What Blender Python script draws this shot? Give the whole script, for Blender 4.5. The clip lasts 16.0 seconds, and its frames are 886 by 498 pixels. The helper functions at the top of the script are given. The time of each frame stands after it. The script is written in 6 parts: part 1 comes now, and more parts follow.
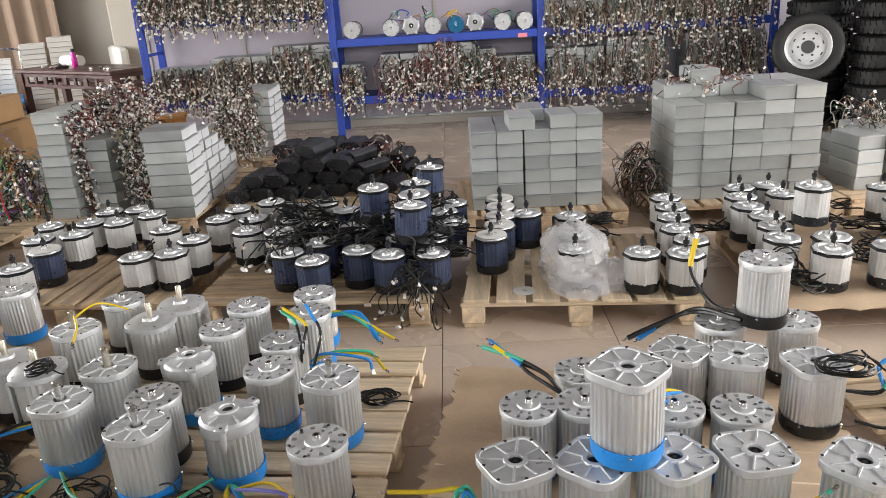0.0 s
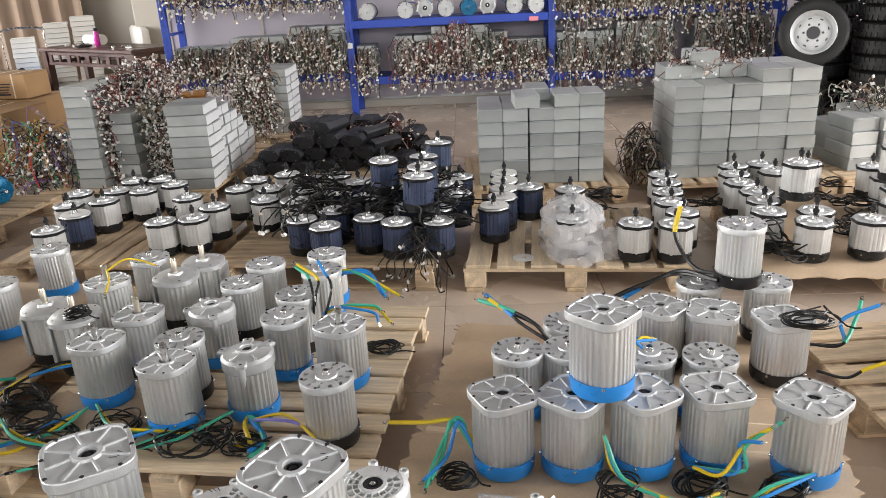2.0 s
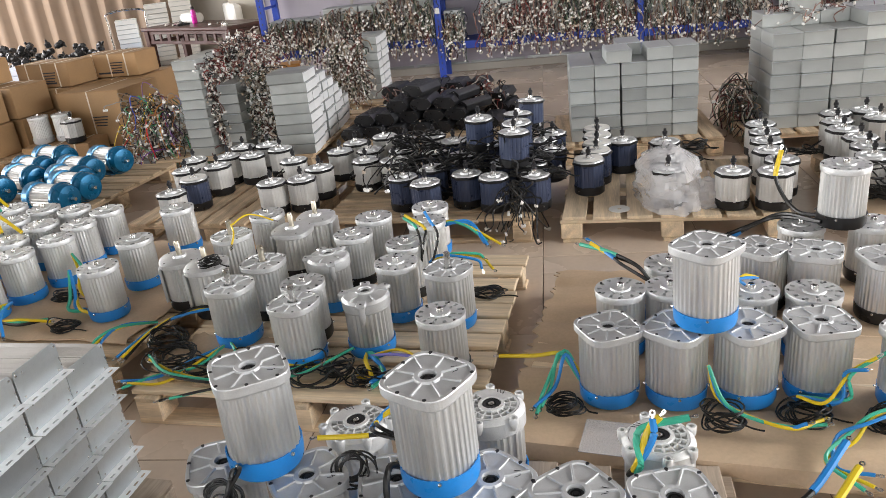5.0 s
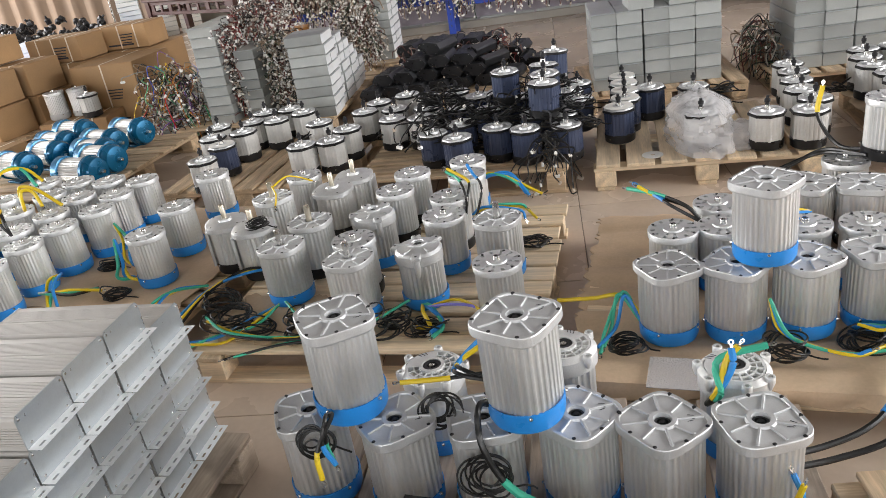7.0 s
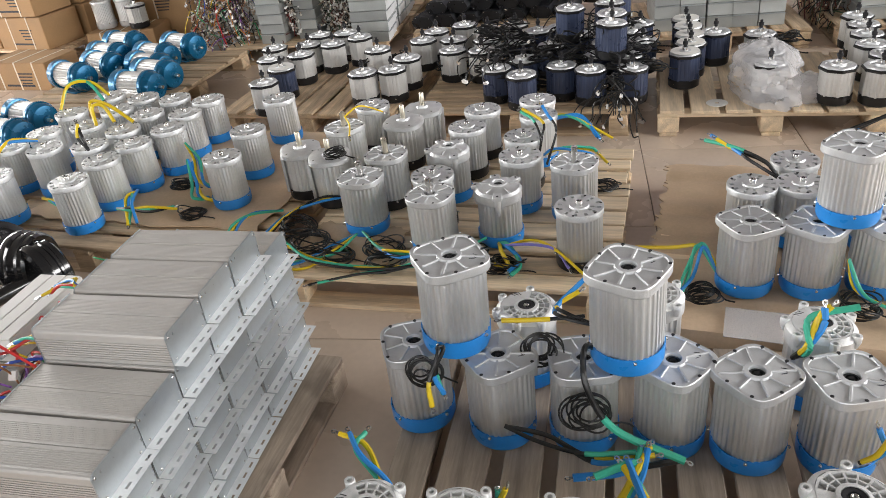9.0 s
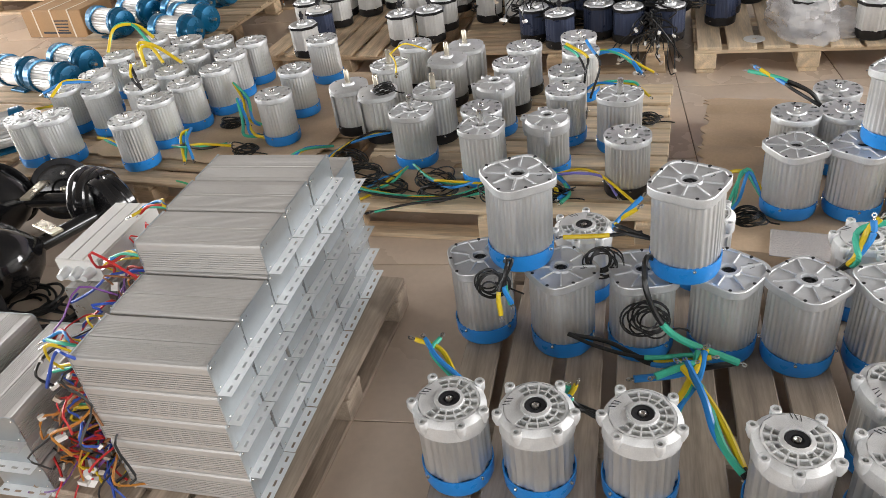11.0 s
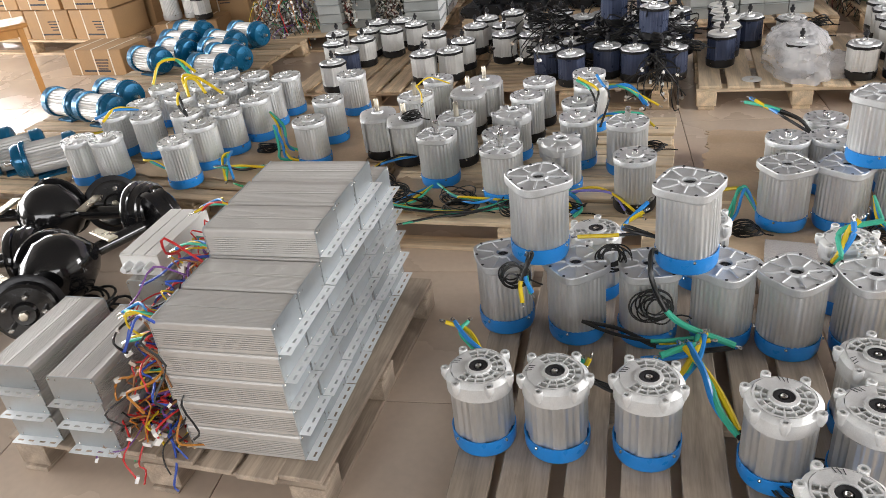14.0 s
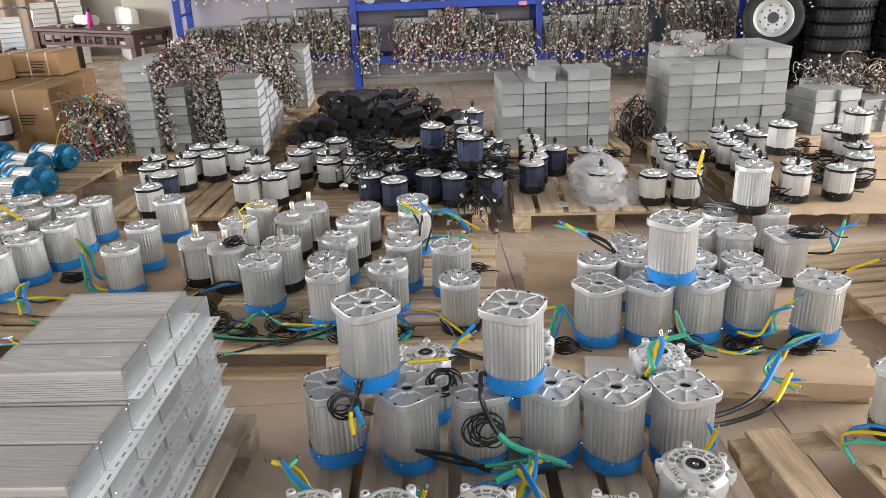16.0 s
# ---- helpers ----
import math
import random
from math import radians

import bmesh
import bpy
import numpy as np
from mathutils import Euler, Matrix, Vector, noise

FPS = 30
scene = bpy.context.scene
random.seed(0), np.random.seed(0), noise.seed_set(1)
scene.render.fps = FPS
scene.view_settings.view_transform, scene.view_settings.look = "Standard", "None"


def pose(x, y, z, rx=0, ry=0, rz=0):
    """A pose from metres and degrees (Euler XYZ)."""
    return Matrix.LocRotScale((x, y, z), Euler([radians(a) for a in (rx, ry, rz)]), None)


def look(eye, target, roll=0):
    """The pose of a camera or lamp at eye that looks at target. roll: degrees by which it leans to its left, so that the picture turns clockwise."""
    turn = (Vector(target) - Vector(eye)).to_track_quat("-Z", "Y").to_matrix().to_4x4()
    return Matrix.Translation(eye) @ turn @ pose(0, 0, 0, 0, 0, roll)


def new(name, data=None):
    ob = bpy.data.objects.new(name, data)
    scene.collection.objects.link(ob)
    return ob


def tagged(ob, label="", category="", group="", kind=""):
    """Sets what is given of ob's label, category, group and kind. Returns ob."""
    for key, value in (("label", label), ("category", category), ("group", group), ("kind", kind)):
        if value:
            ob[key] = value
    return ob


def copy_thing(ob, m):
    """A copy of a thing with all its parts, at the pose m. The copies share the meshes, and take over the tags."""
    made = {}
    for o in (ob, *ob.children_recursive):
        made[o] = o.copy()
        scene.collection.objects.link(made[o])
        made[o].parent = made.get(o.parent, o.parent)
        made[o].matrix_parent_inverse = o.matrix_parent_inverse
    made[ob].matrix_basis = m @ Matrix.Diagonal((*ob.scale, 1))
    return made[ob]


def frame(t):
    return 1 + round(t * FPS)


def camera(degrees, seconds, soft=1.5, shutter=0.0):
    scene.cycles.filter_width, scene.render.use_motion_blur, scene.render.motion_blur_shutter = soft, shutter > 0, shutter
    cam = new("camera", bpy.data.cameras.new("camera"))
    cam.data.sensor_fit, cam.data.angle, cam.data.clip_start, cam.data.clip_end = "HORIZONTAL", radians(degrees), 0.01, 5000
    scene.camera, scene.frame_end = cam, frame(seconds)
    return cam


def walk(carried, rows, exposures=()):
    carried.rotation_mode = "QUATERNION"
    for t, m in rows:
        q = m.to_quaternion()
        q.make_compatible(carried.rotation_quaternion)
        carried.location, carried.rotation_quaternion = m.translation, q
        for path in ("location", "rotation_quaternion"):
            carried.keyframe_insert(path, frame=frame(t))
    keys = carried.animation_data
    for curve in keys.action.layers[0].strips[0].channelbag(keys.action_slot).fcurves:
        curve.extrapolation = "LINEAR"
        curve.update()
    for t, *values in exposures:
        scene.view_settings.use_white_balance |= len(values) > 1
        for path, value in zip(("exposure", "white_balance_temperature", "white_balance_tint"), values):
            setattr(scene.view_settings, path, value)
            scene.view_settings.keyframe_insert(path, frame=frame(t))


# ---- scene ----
cam = camera(60.8, 16.0, soft=0.6)

PATH = [
    (0, (0.3, 0.058, 1.574), (0.257, 1.944, 0.911), -3.4),
    (0.5, (0.305, 0.043, 1.578), (0.279, 1.925, 0.903), -3.3),
    (1, (0.34, 0.006, 1.57), (0.318, 1.888, 0.894), -3.2),
    (1.5, (0.364, -0.093, 1.565), (0.341, 1.789, 0.889), -3.0),
    (2, (0.349, -0.194, 1.563), (0.268, 1.679, 0.867), -2.9),
    (2.5, (0.288, -0.253, 1.558), (0.118, 1.608, 0.846), -3.2),
    (3, (0.199, -0.288, 1.559), (-0.031, 1.566, 0.843), -4.0),
    (3.2, (0.175, -0.288, 1.559), (-0.069, 1.564, 0.845), -4.4),
    (5.3, (0.283, -0.373, 1.537), (-0.025, 1.448, 0.768), -6.6),
    (5.5, (0.266, -0.372, 1.523), (-0.051, 1.443, 0.745), -6.7),
    (6, (0.272, -0.363, 1.532), (-0.064, 1.437, 0.728), -7.4),
    (6.5, (0.234, -0.38, 1.543), (-0.099, 1.41, 0.716), -8.2),
    (7, (0.102, -0.434, 1.537), (-0.213, 1.352, 0.694), -9.2),
    (7.5, (-0.086, -0.513, 1.565), (-0.358, 1.254, 0.669), -10.7),
    (8, (-0.168, -0.522, 1.628), (-0.401, 1.203, 0.642), -8.4),
    (8.5, (-0.153, -0.52, 1.662), (-0.444, 1.177, 0.643), -6.5),
    (8.7, (-0.134, -0.509, 1.655), (-0.456, 1.183, 0.638), -6.4),
    (10.8, (-0.267, -0.718, 1.656), (-0.657, 0.918, 0.573), -7.7),
    (11, (-0.269, -0.7, 1.651), (-0.65, 0.919, 0.539), -7.9),
    (11.5, (-0.273, -0.693, 1.661), (-0.684, 0.903, 0.528), -8.2),
    (12, (-0.262, -0.676, 1.657), (-0.752, 0.921, 0.556), -8.4),
    (12.5, (-0.25, -0.695, 1.639), (-0.774, 0.913, 0.571), -8.9),
    (13, (-0.25, -0.759, 1.622), (-0.749, 0.862, 0.563), -8.6),
    (13.5, (-0.28, -0.896, 1.636), (-0.728, 0.756, 0.601), -7.7),
    (14, (-0.288, -1.022, 1.655), (-0.683, 0.667, 0.66), -7.0),
    (14.5, (-0.291, -1.022, 1.676), (-0.552, 0.731, 0.75), -5.2),
    (15, (-0.294, -0.911, 1.684), (-0.456, 0.882, 0.812), -4.7),
    (15.5, (-0.291, -0.883, 1.678), (-0.372, 0.929, 0.835), -4.8),
    (16, (-0.286, -0.975, 1.652), (-0.225, 0.881, 0.911), -2.2),
]
walk(cam, [(t, look(eye, target, roll)) for t, eye, target, roll in PATH])

LIGHT_L, LIGHT_B, LIGHT_R = 1900, 520, 1150
scene.view_settings.exposure = 0.06

# ---------------------------------------------------------------- light
world = bpy.data.worlds.new("world")
scene.world = world
world.use_nodes = True
wn = world.node_tree
sky = wn.nodes.new("ShaderNodeTexSky")
sky.sky_type = 'NISHITA'
sky.sun_disc = False
sky.sun_elevation = radians(38)
sky.sun_rotation = radians(250)
wn.links.new(sky.outputs[0], wn.nodes["Background"].inputs[0])
wn.nodes["Background"].inputs[1].default_value = 0.12


def area(name, at, towards, sx, sy, power, colour):
    d = bpy.data.lights.new(name, 'AREA')
    d.shape, d.size, d.size_y, d.energy, d.color = 'RECTANGLE', sx, sy, power, colour
    ob = new(name, d)
    ob.matrix_world = look(at, towards)
    return ob


DAY = (1.0, 0.976, 0.957)
area("window_light_left", (-11.9, 6.0, 2.4), (0, 6.0, 0.6), 14.0, 3.0, LIGHT_L, DAY)
area("window_light_rear", (-1.0, -7.8, 3.1), (-1.0, 3, 0.2), 11.0, 2.4, LIGHT_B, DAY)
area("window_light_right", (8.9, 2.0, 3.1), (0, 2.0, 0.2), 8.0, 2.4, LIGHT_R, DAY)

# ---------------------------------------------------------------- materials


def mat(name, base, rough=0.5, metal=0.0, var=0.12, scale=18.0, bump=0.15, fine=160.0, rvar=0.12, per_object=0.0,
        stretch=(1, 1, 1), coat=0.0, spots=None):
    m = bpy.data.materials.new(name)
    m.use_nodes = True
    t = m.node_tree
    b = t.nodes["Principled BSDF"]
    tc = t.nodes.new("ShaderNodeTexCoord")
    mp = t.nodes.new("ShaderNodeMapping")
    mp.inputs["Scale"].default_value = stretch
    t.links.new(tc.outputs["Object"], mp.inputs[0])
    n1 = t.nodes.new("ShaderNodeTexNoise")
    n1.inputs["Scale"].default_value, n1.inputs["Detail"].default_value = scale, 5
    n2 = t.nodes.new("ShaderNodeTexNoise")
    n2.inputs["Scale"].default_value, n2.inputs["Detail"].default_value = fine, 3
    for n in (n1, n2):
        t.links.new(mp.outputs[0], n.inputs["Vector"])
    mixv = t.nodes.new("ShaderNodeMath")
    mixv.operation = 'MULTIPLY_ADD'
    t.links.new(n2.outputs[0], mixv.inputs[0])
    mixv.inputs[1].default_value = 0.45
    t.links.new(n1.outputs[0], mixv.inputs[2])
    rmp = t.nodes.new("ShaderNodeMapRange")
    rmp.inputs[1].default_value, rmp.inputs[2].default_value = 0.40, 1.05
    rmp.inputs[3].default_value, rmp.inputs[4].default_value = 1 - var, 1 + var
    t.links.new(mixv.outputs[0], rmp.inputs[0])
    hsv = t.nodes.new("ShaderNodeHueSaturation")
    hsv.inputs["Color"].default_value = (*base, 1)
    val = rmp.outputs[0]
    if per_object:
        oi = t.nodes.new("ShaderNodeObjectInfo")
        r2 = t.nodes.new("ShaderNodeMapRange")
        r2.inputs[3].default_value, r2.inputs[4].default_value = 1 - per_object, 1 + per_object
        t.links.new(oi.outputs["Random"], r2.inputs[0])
        mu = t.nodes.new("ShaderNodeMath")
        mu.operation = 'MULTIPLY'
        t.links.new(val, mu.inputs[0])
        t.links.new(r2.outputs[0], mu.inputs[1])
        val = mu.outputs[0]
    t.links.new(val, hsv.inputs["Value"])
    colour = hsv.outputs[0]
    if spots:
        sc, lo, amount, dirt = spots
        n3 = t.nodes.new("ShaderNodeTexNoise")
        n3.inputs["Scale"].default_value, n3.inputs["Detail"].default_value = sc, 7
        t.links.new(tc.outputs["Object"], n3.inputs["Vector"])
        r3 = t.nodes.new("ShaderNodeMapRange")
        r3.inputs[1].default_value, r3.inputs[2].default_value = lo, lo + 0.12
        r3.inputs[3].default_value, r3.inputs[4].default_value = 0, amount
        t.links.new(n3.outputs[0], r3.inputs[0])
        mx = t.nodes.new("ShaderNodeMix")
        mx.data_type = 'RGBA'
        t.links.new(r3.outputs[0], mx.inputs[0])
        t.links.new(colour, mx.inputs[6])
        mx.inputs[7].default_value = (*dirt, 1)
        colour = mx.outputs[2]
    t.links.new(colour, b.inputs["Base Color"])
    rr = t.nodes.new("ShaderNodeMapRange")
    rr.inputs[1].default_value, rr.inputs[2].default_value = 0.3, 0.7
    rr.inputs[3].default_value, rr.inputs[4].default_value = max(0.03, rough - rvar), min(1, rough + rvar)
    t.links.new(n1.outputs[0], rr.inputs[0])
    t.links.new(rr.outputs[0], b.inputs["Roughness"])
    b.inputs["Metallic"].default_value = metal
    b.inputs["Coat Weight"].default_value = coat
    if bump:
        bp = t.nodes.new("ShaderNodeBump")
        bp.inputs["Strength"].default_value, bp.inputs["Distance"].default_value = bump, 0.002
        t.links.new(n2.outputs[0], bp.inputs["Height"])
        t.links.new(bp.outputs[0], b.inputs["Normal"])
    return m


def many_coloured(name, colours, rough=0.45):
    """A sheath colour for each separate strand."""
    m = bpy.data.materials.new(name)
    m.use_nodes = True
    t = m.node_tree
    g = t.nodes.new("ShaderNodeNewGeometry")
    c = t.nodes.new("ShaderNodeValToRGB")
    c.color_ramp.interpolation = 'CONSTANT'
    e = c.color_ramp.elements
    while len(e) < len(colours):
        e.new(0.5)
    for i, col in enumerate(colours):
        e[i].position, e[i].color = i / len(colours), (*col, 1)
    t.links.new(g.outputs["Random Per Island"], c.inputs[0])
    b = t.nodes["Principled BSDF"]
    t.links.new(c.outputs[0], b.inputs["Base Color"])
    b.inputs["Roughness"].default_value = rough
    return m


M_ALU = mat("cast_aluminium", (0.64, 0.65, 0.655), 0.46, 0.65, 0.16, 26, 0.45, 340, per_object=0.08, spots=(34, 0.60, 0.3, (0.38, 0.385, 0.39)))
M_BODY = mat("extruded_aluminium", (0.68, 0.685, 0.68), 0.38, 0.75, 0.12, 12, 0.14, 160, per_object=0.08, stretch=(1, 1, 0.25), spots=(9, 0.62, 0.3, (0.48, 0.46, 0.42)))
M_CAST = mat("bright_die_cast_aluminium", (0.76, 0.765, 0.76), 0.48, 0.45, 0.14, 28, 0.45, 340, per_object=0.06, spots=(30, 0.62, 0.25, (0.50, 0.50, 0.49)))
M_FACE = mat("blasted_aluminium", (0.58, 0.59, 0.60), 0.54, 0.5, 0.12, 24, 0.4, 380, per_object=0.07, spots=(26, 0.60, 0.3, (0.36, 0.365, 0.37)))
M_BLUE = mat("blue_moulded_cap", (0.018, 0.235, 0.66), 0.36, 0, 0.12, 12, 0.08, per_object=0.08, coat=0.15)
M_BLACK = mat("black_moulded_plastic", (0.009, 0.009, 0.010), 0.34, 0, 0.25, 15, 0.1, per_object=0.1)
M_DARK = mat("dark_bearing_steel", (0.03, 0.03, 0.033), 0.4, 0.4, 0.2, 40)
M_STEEL = mat("bright_steel", (0.62, 0.61, 0.59), 0.26, 1.0, 0.12, 30)
M_BRASS = mat("yellowed_steel_shaft", (0.60, 0.55, 0.45), 0.32, 0.9, 0.12, 30)
M_NAVY = mat("navy_painted_housing", (0.040, 0.053, 0.098), 0.34, 0.15, 0.18, 14, 0.12, per_object=0.14)
M_SILVER = mat("silver_painted_housing", (0.58, 0.575, 0.56), 0.40, 0.35, 0.12, 14, 0.15, per_object=0.08)
M_TEAL = mat("teal_metallic_paint", (0.003, 0.115, 0.24), 0.30, 0.4, 0.16, 9, 0.06, per_object=0.12, coat=0.3)
M_WOOD = mat("pine_pallet_wood", (0.56, 0.42, 0.275), 0.72, 0, 0.5, 7, 0.5, 60, per_object=0.2, stretch=(0.25, 3.0, 3.0), spots=(5, 0.60, 0.35, (0.27, 0.18, 0.11)))
M_PALEWOOD = mat("pale_new_pallet_wood", (0.72, 0.575, 0.40), 0.7, 0, 0.38, 7, 0.5, 60, per_object=0.14, stretch=(0.25, 3.0, 3.0), spots=(5, 0.62, 0.3, (0.42, 0.29, 0.18)))
M_GREYWOOD = mat("weathered_pallet_wood", (0.36, 0.29, 0.225), 0.7, 0, 0.45, 7, 0.5, 60, per_object=0.22, stretch=(0.25, 3.0, 3.0), spots=(4, 0.56, 0.5, (0.13, 0.10, 0.08)))
M_CARD = mat("corrugated_cardboard", (0.58, 0.43, 0.29), 0.82, 0, 0.16, 5, 0.3, 90, per_object=0.08, spots=(3.5, 0.58, 0.4, (0.40, 0.28, 0.175)))
M_CARTON = mat("new_brown_carton", (0.37, 0.225, 0.108), 0.75, 0, 0.16, 5, 0.25, 90, per_object=0.14, spots=(3.0, 0.62, 0.3, (0.34, 0.20, 0.095)))
M_TILE = mat("polished_floor_tile", (0.62, 0.505, 0.405), 0.24, 0, 0.1, 1.6, 0.03, 40, per_object=0.05, rvar=0.1, spots=(4, 0.60, 0.3, (0.52, 0.42, 0.335)))
M_GROUT = mat("floor_grout", (0.20, 0.16, 0.13), 0.8)
M_WALL = mat("lilac_wall_paint", (0.46, 0.42, 0.47), 0.75, 0, 0.06, 1.5, 0.1)
M_WALLW = mat("cream_wall_paint", (0.42, 0.39, 0.345), 0.8, 0, 0.06, 1.2, 0.1)
# Darker than the cream walls only to lower the light these walls throw back.
M_WALLD = mat("wall_darkened_for_less_bounce", (0.20, 0.19, 0.175), 0.85, 0, 0.06, 1.2, 0.1)
# Near-black so the unseen ceiling bounces little light; deepens the shade below.
M_CEIL = mat("ceiling_darkened_for_less_bounce", (0.12, 0.118, 0.115), 0.85, 0, 0.05, 1.0, 0.05)
M_RACK = mat("blue_rack_paint", (0.018, 0.055, 0.36), 0.42, 0, 0.12, 8, 0.08, per_object=0.06, spots=(18, 0.66, 0.3, (0.10, 0.10, 0.16)))
M_BOX = mat("grey_anodised_case", (0.40, 0.418, 0.41), 0.42, 0.45, 0.12, 10, 0.15, 200, per_object=0.22, spots=(7, 0.60, 0.25, (0.31, 0.325, 0.32)))
M_PLATE = mat("galvanised_plate", (0.52, 0.56, 0.585), 0.32, 0.75, 0.10, 16, 0.06, 220, rvar=0.07, per_object=0.16, spots=(22, 0.58, 0.3, (0.38, 0.41, 0.43)))
M_FLANGE = mat("bright_zinc_plate", (0.86, 0.88, 0.89), 0.42, 0.25, 0.08, 14, 0.05, per_object=0.05)
M_FIN = mat("grey_finned_case", (0.55, 0.535, 0.515), 0.44, 0.45, 0.09, 4, 0.10, 150, per_object=0.09, stretch=(0.3, 1, 1), spots=(5, 0.62, 0.22, (0.36, 0.345, 0.33)))
M_SLOT = mat("slot_shadowed_steel", (0.05, 0.05, 0.055), 0.6)
M_BLKBOX = mat("black_anodised_case", (0.014, 0.014, 0.016), 0.34, 0.2, 0.3, 10, 0.05, per_object=0.25)
# Lighter than the end plates: the sheen on lit top facets is put into the colour.
M_BLKTOP = mat("black_extrusion_lit_sheen", (0.075, 0.078, 0.085), 0.36, 0.7, 0.3, 10, 0.05, per_object=0.3)
M_RUBBER = mat("tyre_rubber", (0.006, 0.006, 0.0065), 0.6, 0, 0.3, 12, 0.2, per_object=0.12)
M_REDWOOD = mat("dark_red_lacquered_wood", (0.045, 0.013, 0.011), 0.40, 0, 0.2, 6, 0.15, stretch=(0.3, 2, 2), coat=0.1)
M_ORANGE = mat("varnished_orange_wood", (0.50, 0.24, 0.07), 0.42, 0, 0.18, 8, 0.2, stretch=(2, 2, 0.3))
M_WHITE = mat("white_plastic", (0.78, 0.77, 0.74), 0.45, 0, 0.06, 12, 0.05)
M_PINK = mat("magenta_bottle", (0.62, 0.03, 0.36), 0.25, 0, 0.06, 12, 0.0)
M_PAPER = mat("white_paper", (0.74, 0.73, 0.70), 0.8, 0, 0.05, 8, 0.1)
M_CURTAIN = mat("brown_striped_curtain", (0.20, 0.145, 0.105), 0.9, 0, 0.12, 6, 0.2)
M_BLOCK = mat("axle_black_enamel", (0.011, 0.011, 0.012), 0.16, 0.1, 0.2, 10, 0.05, coat=0.5)
M_YEL = mat("yellow_sleeve", (0.72, 0.52, 0.015), 0.42, 0, 0.06, 20, 0.05)
M_GRN = mat("green_sleeve", (0.05, 0.44, 0.29), 0.42, 0, 0.06, 20, 0.05)
M_SKY = mat("blue_sleeve", (0.02, 0.23, 0.62), 0.42, 0, 0.06, 20, 0.05)
M_INK = mat("marker_ink", (0.03, 0.03, 0.04), 0.7)
M_TAPE = mat("pale_strapping", (0.70, 0.62, 0.50), 0.5)
M_CABLE = mat("black_cable_sheath", (0.007, 0.007, 0.007), 0.4, 0, 0.2, 30, 0.05)
M_LOOM = many_coloured("loom_wires", [(0.16, 0.14, 0.11), (0.012, 0.012, 0.012), (0.13, 0.03, 0.025), (0.36, 0.33, 0.29), (0.10, 0.05, 0.03), (0.26, 0.24, 0.21), (0.015, 0.015, 0.017), (0.05, 0.09, 0.05), (0.28, 0.20, 0.13), (0.012, 0.012, 0.012)])
M_LOOM_RED = many_coloured("red_loom_wires", [(0.22, 0.035, 0.03), (0.40, 0.36, 0.32), (0.10, 0.03, 0.025), (0.012, 0.012, 0.012), (0.26, 0.13, 0.10), (0.14, 0.12, 0.11), (0.012, 0.012, 0.012)])
M_LOOM_BRIGHT = many_coloured("bright_loom_wires", [(0.55, 0.03, 0.03), (0.70, 0.50, 0.02), (0.03, 0.08, 0.40), (0.02, 0.02, 0.02), (0.05, 0.35, 0.15), (0.50, 0.20, 0.03), (0.20, 0.08, 0.30), (0.3, 0.14, 0.06)])
M_CONN = many_coloured("pale_connectors", [(0.82, 0.81, 0.78), (0.70, 0.67, 0.62), (0.84, 0.83, 0.82), (0.50, 0.42, 0.34)], 0.3)


def plastic_film():
    m = bpy.data.materials.new("clear_polythene")
    m.use_nodes = True
    t = m.node_tree
    b = t.nodes["Principled BSDF"]
    b.inputs["Base Color"].default_value = (0.88, 0.88, 0.90, 1)
    b.inputs["Roughness"].default_value = 0.14
    b.inputs["Alpha"].default_value = 0.42
    n = t.nodes.new("ShaderNodeTexNoise")
    n.inputs["Scale"].default_value = 26
    bp = t.nodes.new("ShaderNodeBump")
    bp.inputs["Strength"].default_value, bp.inputs["Distance"].default_value = 0.8, 0.01
    t.links.new(n.outputs[0], bp.inputs["Height"])
    t.links.new(bp.outputs[0], b.inputs["Normal"])
    return m


M_FILM = plastic_film()

# ---------------------------------------------------------------- mesh tools


def finish(bm, name, smooth=False):
    bmesh.ops.recalc_face_normals(bm, faces=bm.faces)
    me = bpy.data.meshes.new(name)
    bm.to_mesh(me)
    bm.free()
    if smooth:
        me.polygons.foreach_set("use_smooth", [True] * len(me.polygons))
        me.set_sharp_from_angle(angle=radians(35))
    return me


def weld(bm):
    bmesh.ops.remove_doubles(bm, verts=bm.verts, dist=1e-5)
    return bm


def part(name, bm, material, parent, label="", m=None, smooth=False):
    me = finish(bm, name, smooth) if isinstance(bm, bmesh.types.BMesh) else bm
    if material and not me.materials:
        me.materials.append(material)
    ob = new(name, me)
    ob.parent = parent
    if m is not None:
        ob.matrix_basis = m
    if label:
        tagged(ob, label)
    return ob


def thing(name, label, category, m=None, group="", kind=""):
    ob = new(name)
    ob.empty_display_size = 0.05
    if m is not None:
        ob.matrix_basis = m
    return tagged(ob, label, category, group, kind)


def solo(name, bm, material, label, category, m=None, group="", kind="", smooth=False):
    me = finish(bm, name, smooth)
    me.materials.append(material)
    ob = new(name, me)
    if m is not None:
        ob.matrix_basis = m
    return tagged(ob, label, category, group, kind)


def rings(bm, loops, cap0=True, cap1=True):
    vs = [[bm.verts.new(p) for p in l] for l in loops]
    n = len(vs[0])
    for a, b in zip(vs, vs[1:]):
        for i in range(n):
            bm.faces.new((a[i], a[(i + 1) % n], b[(i + 1) % n], b[i]))
    if cap0:
        bm.faces.new(vs[0][::-1])
    if cap1:
        bm.faces.new(vs[-1])
    return bm


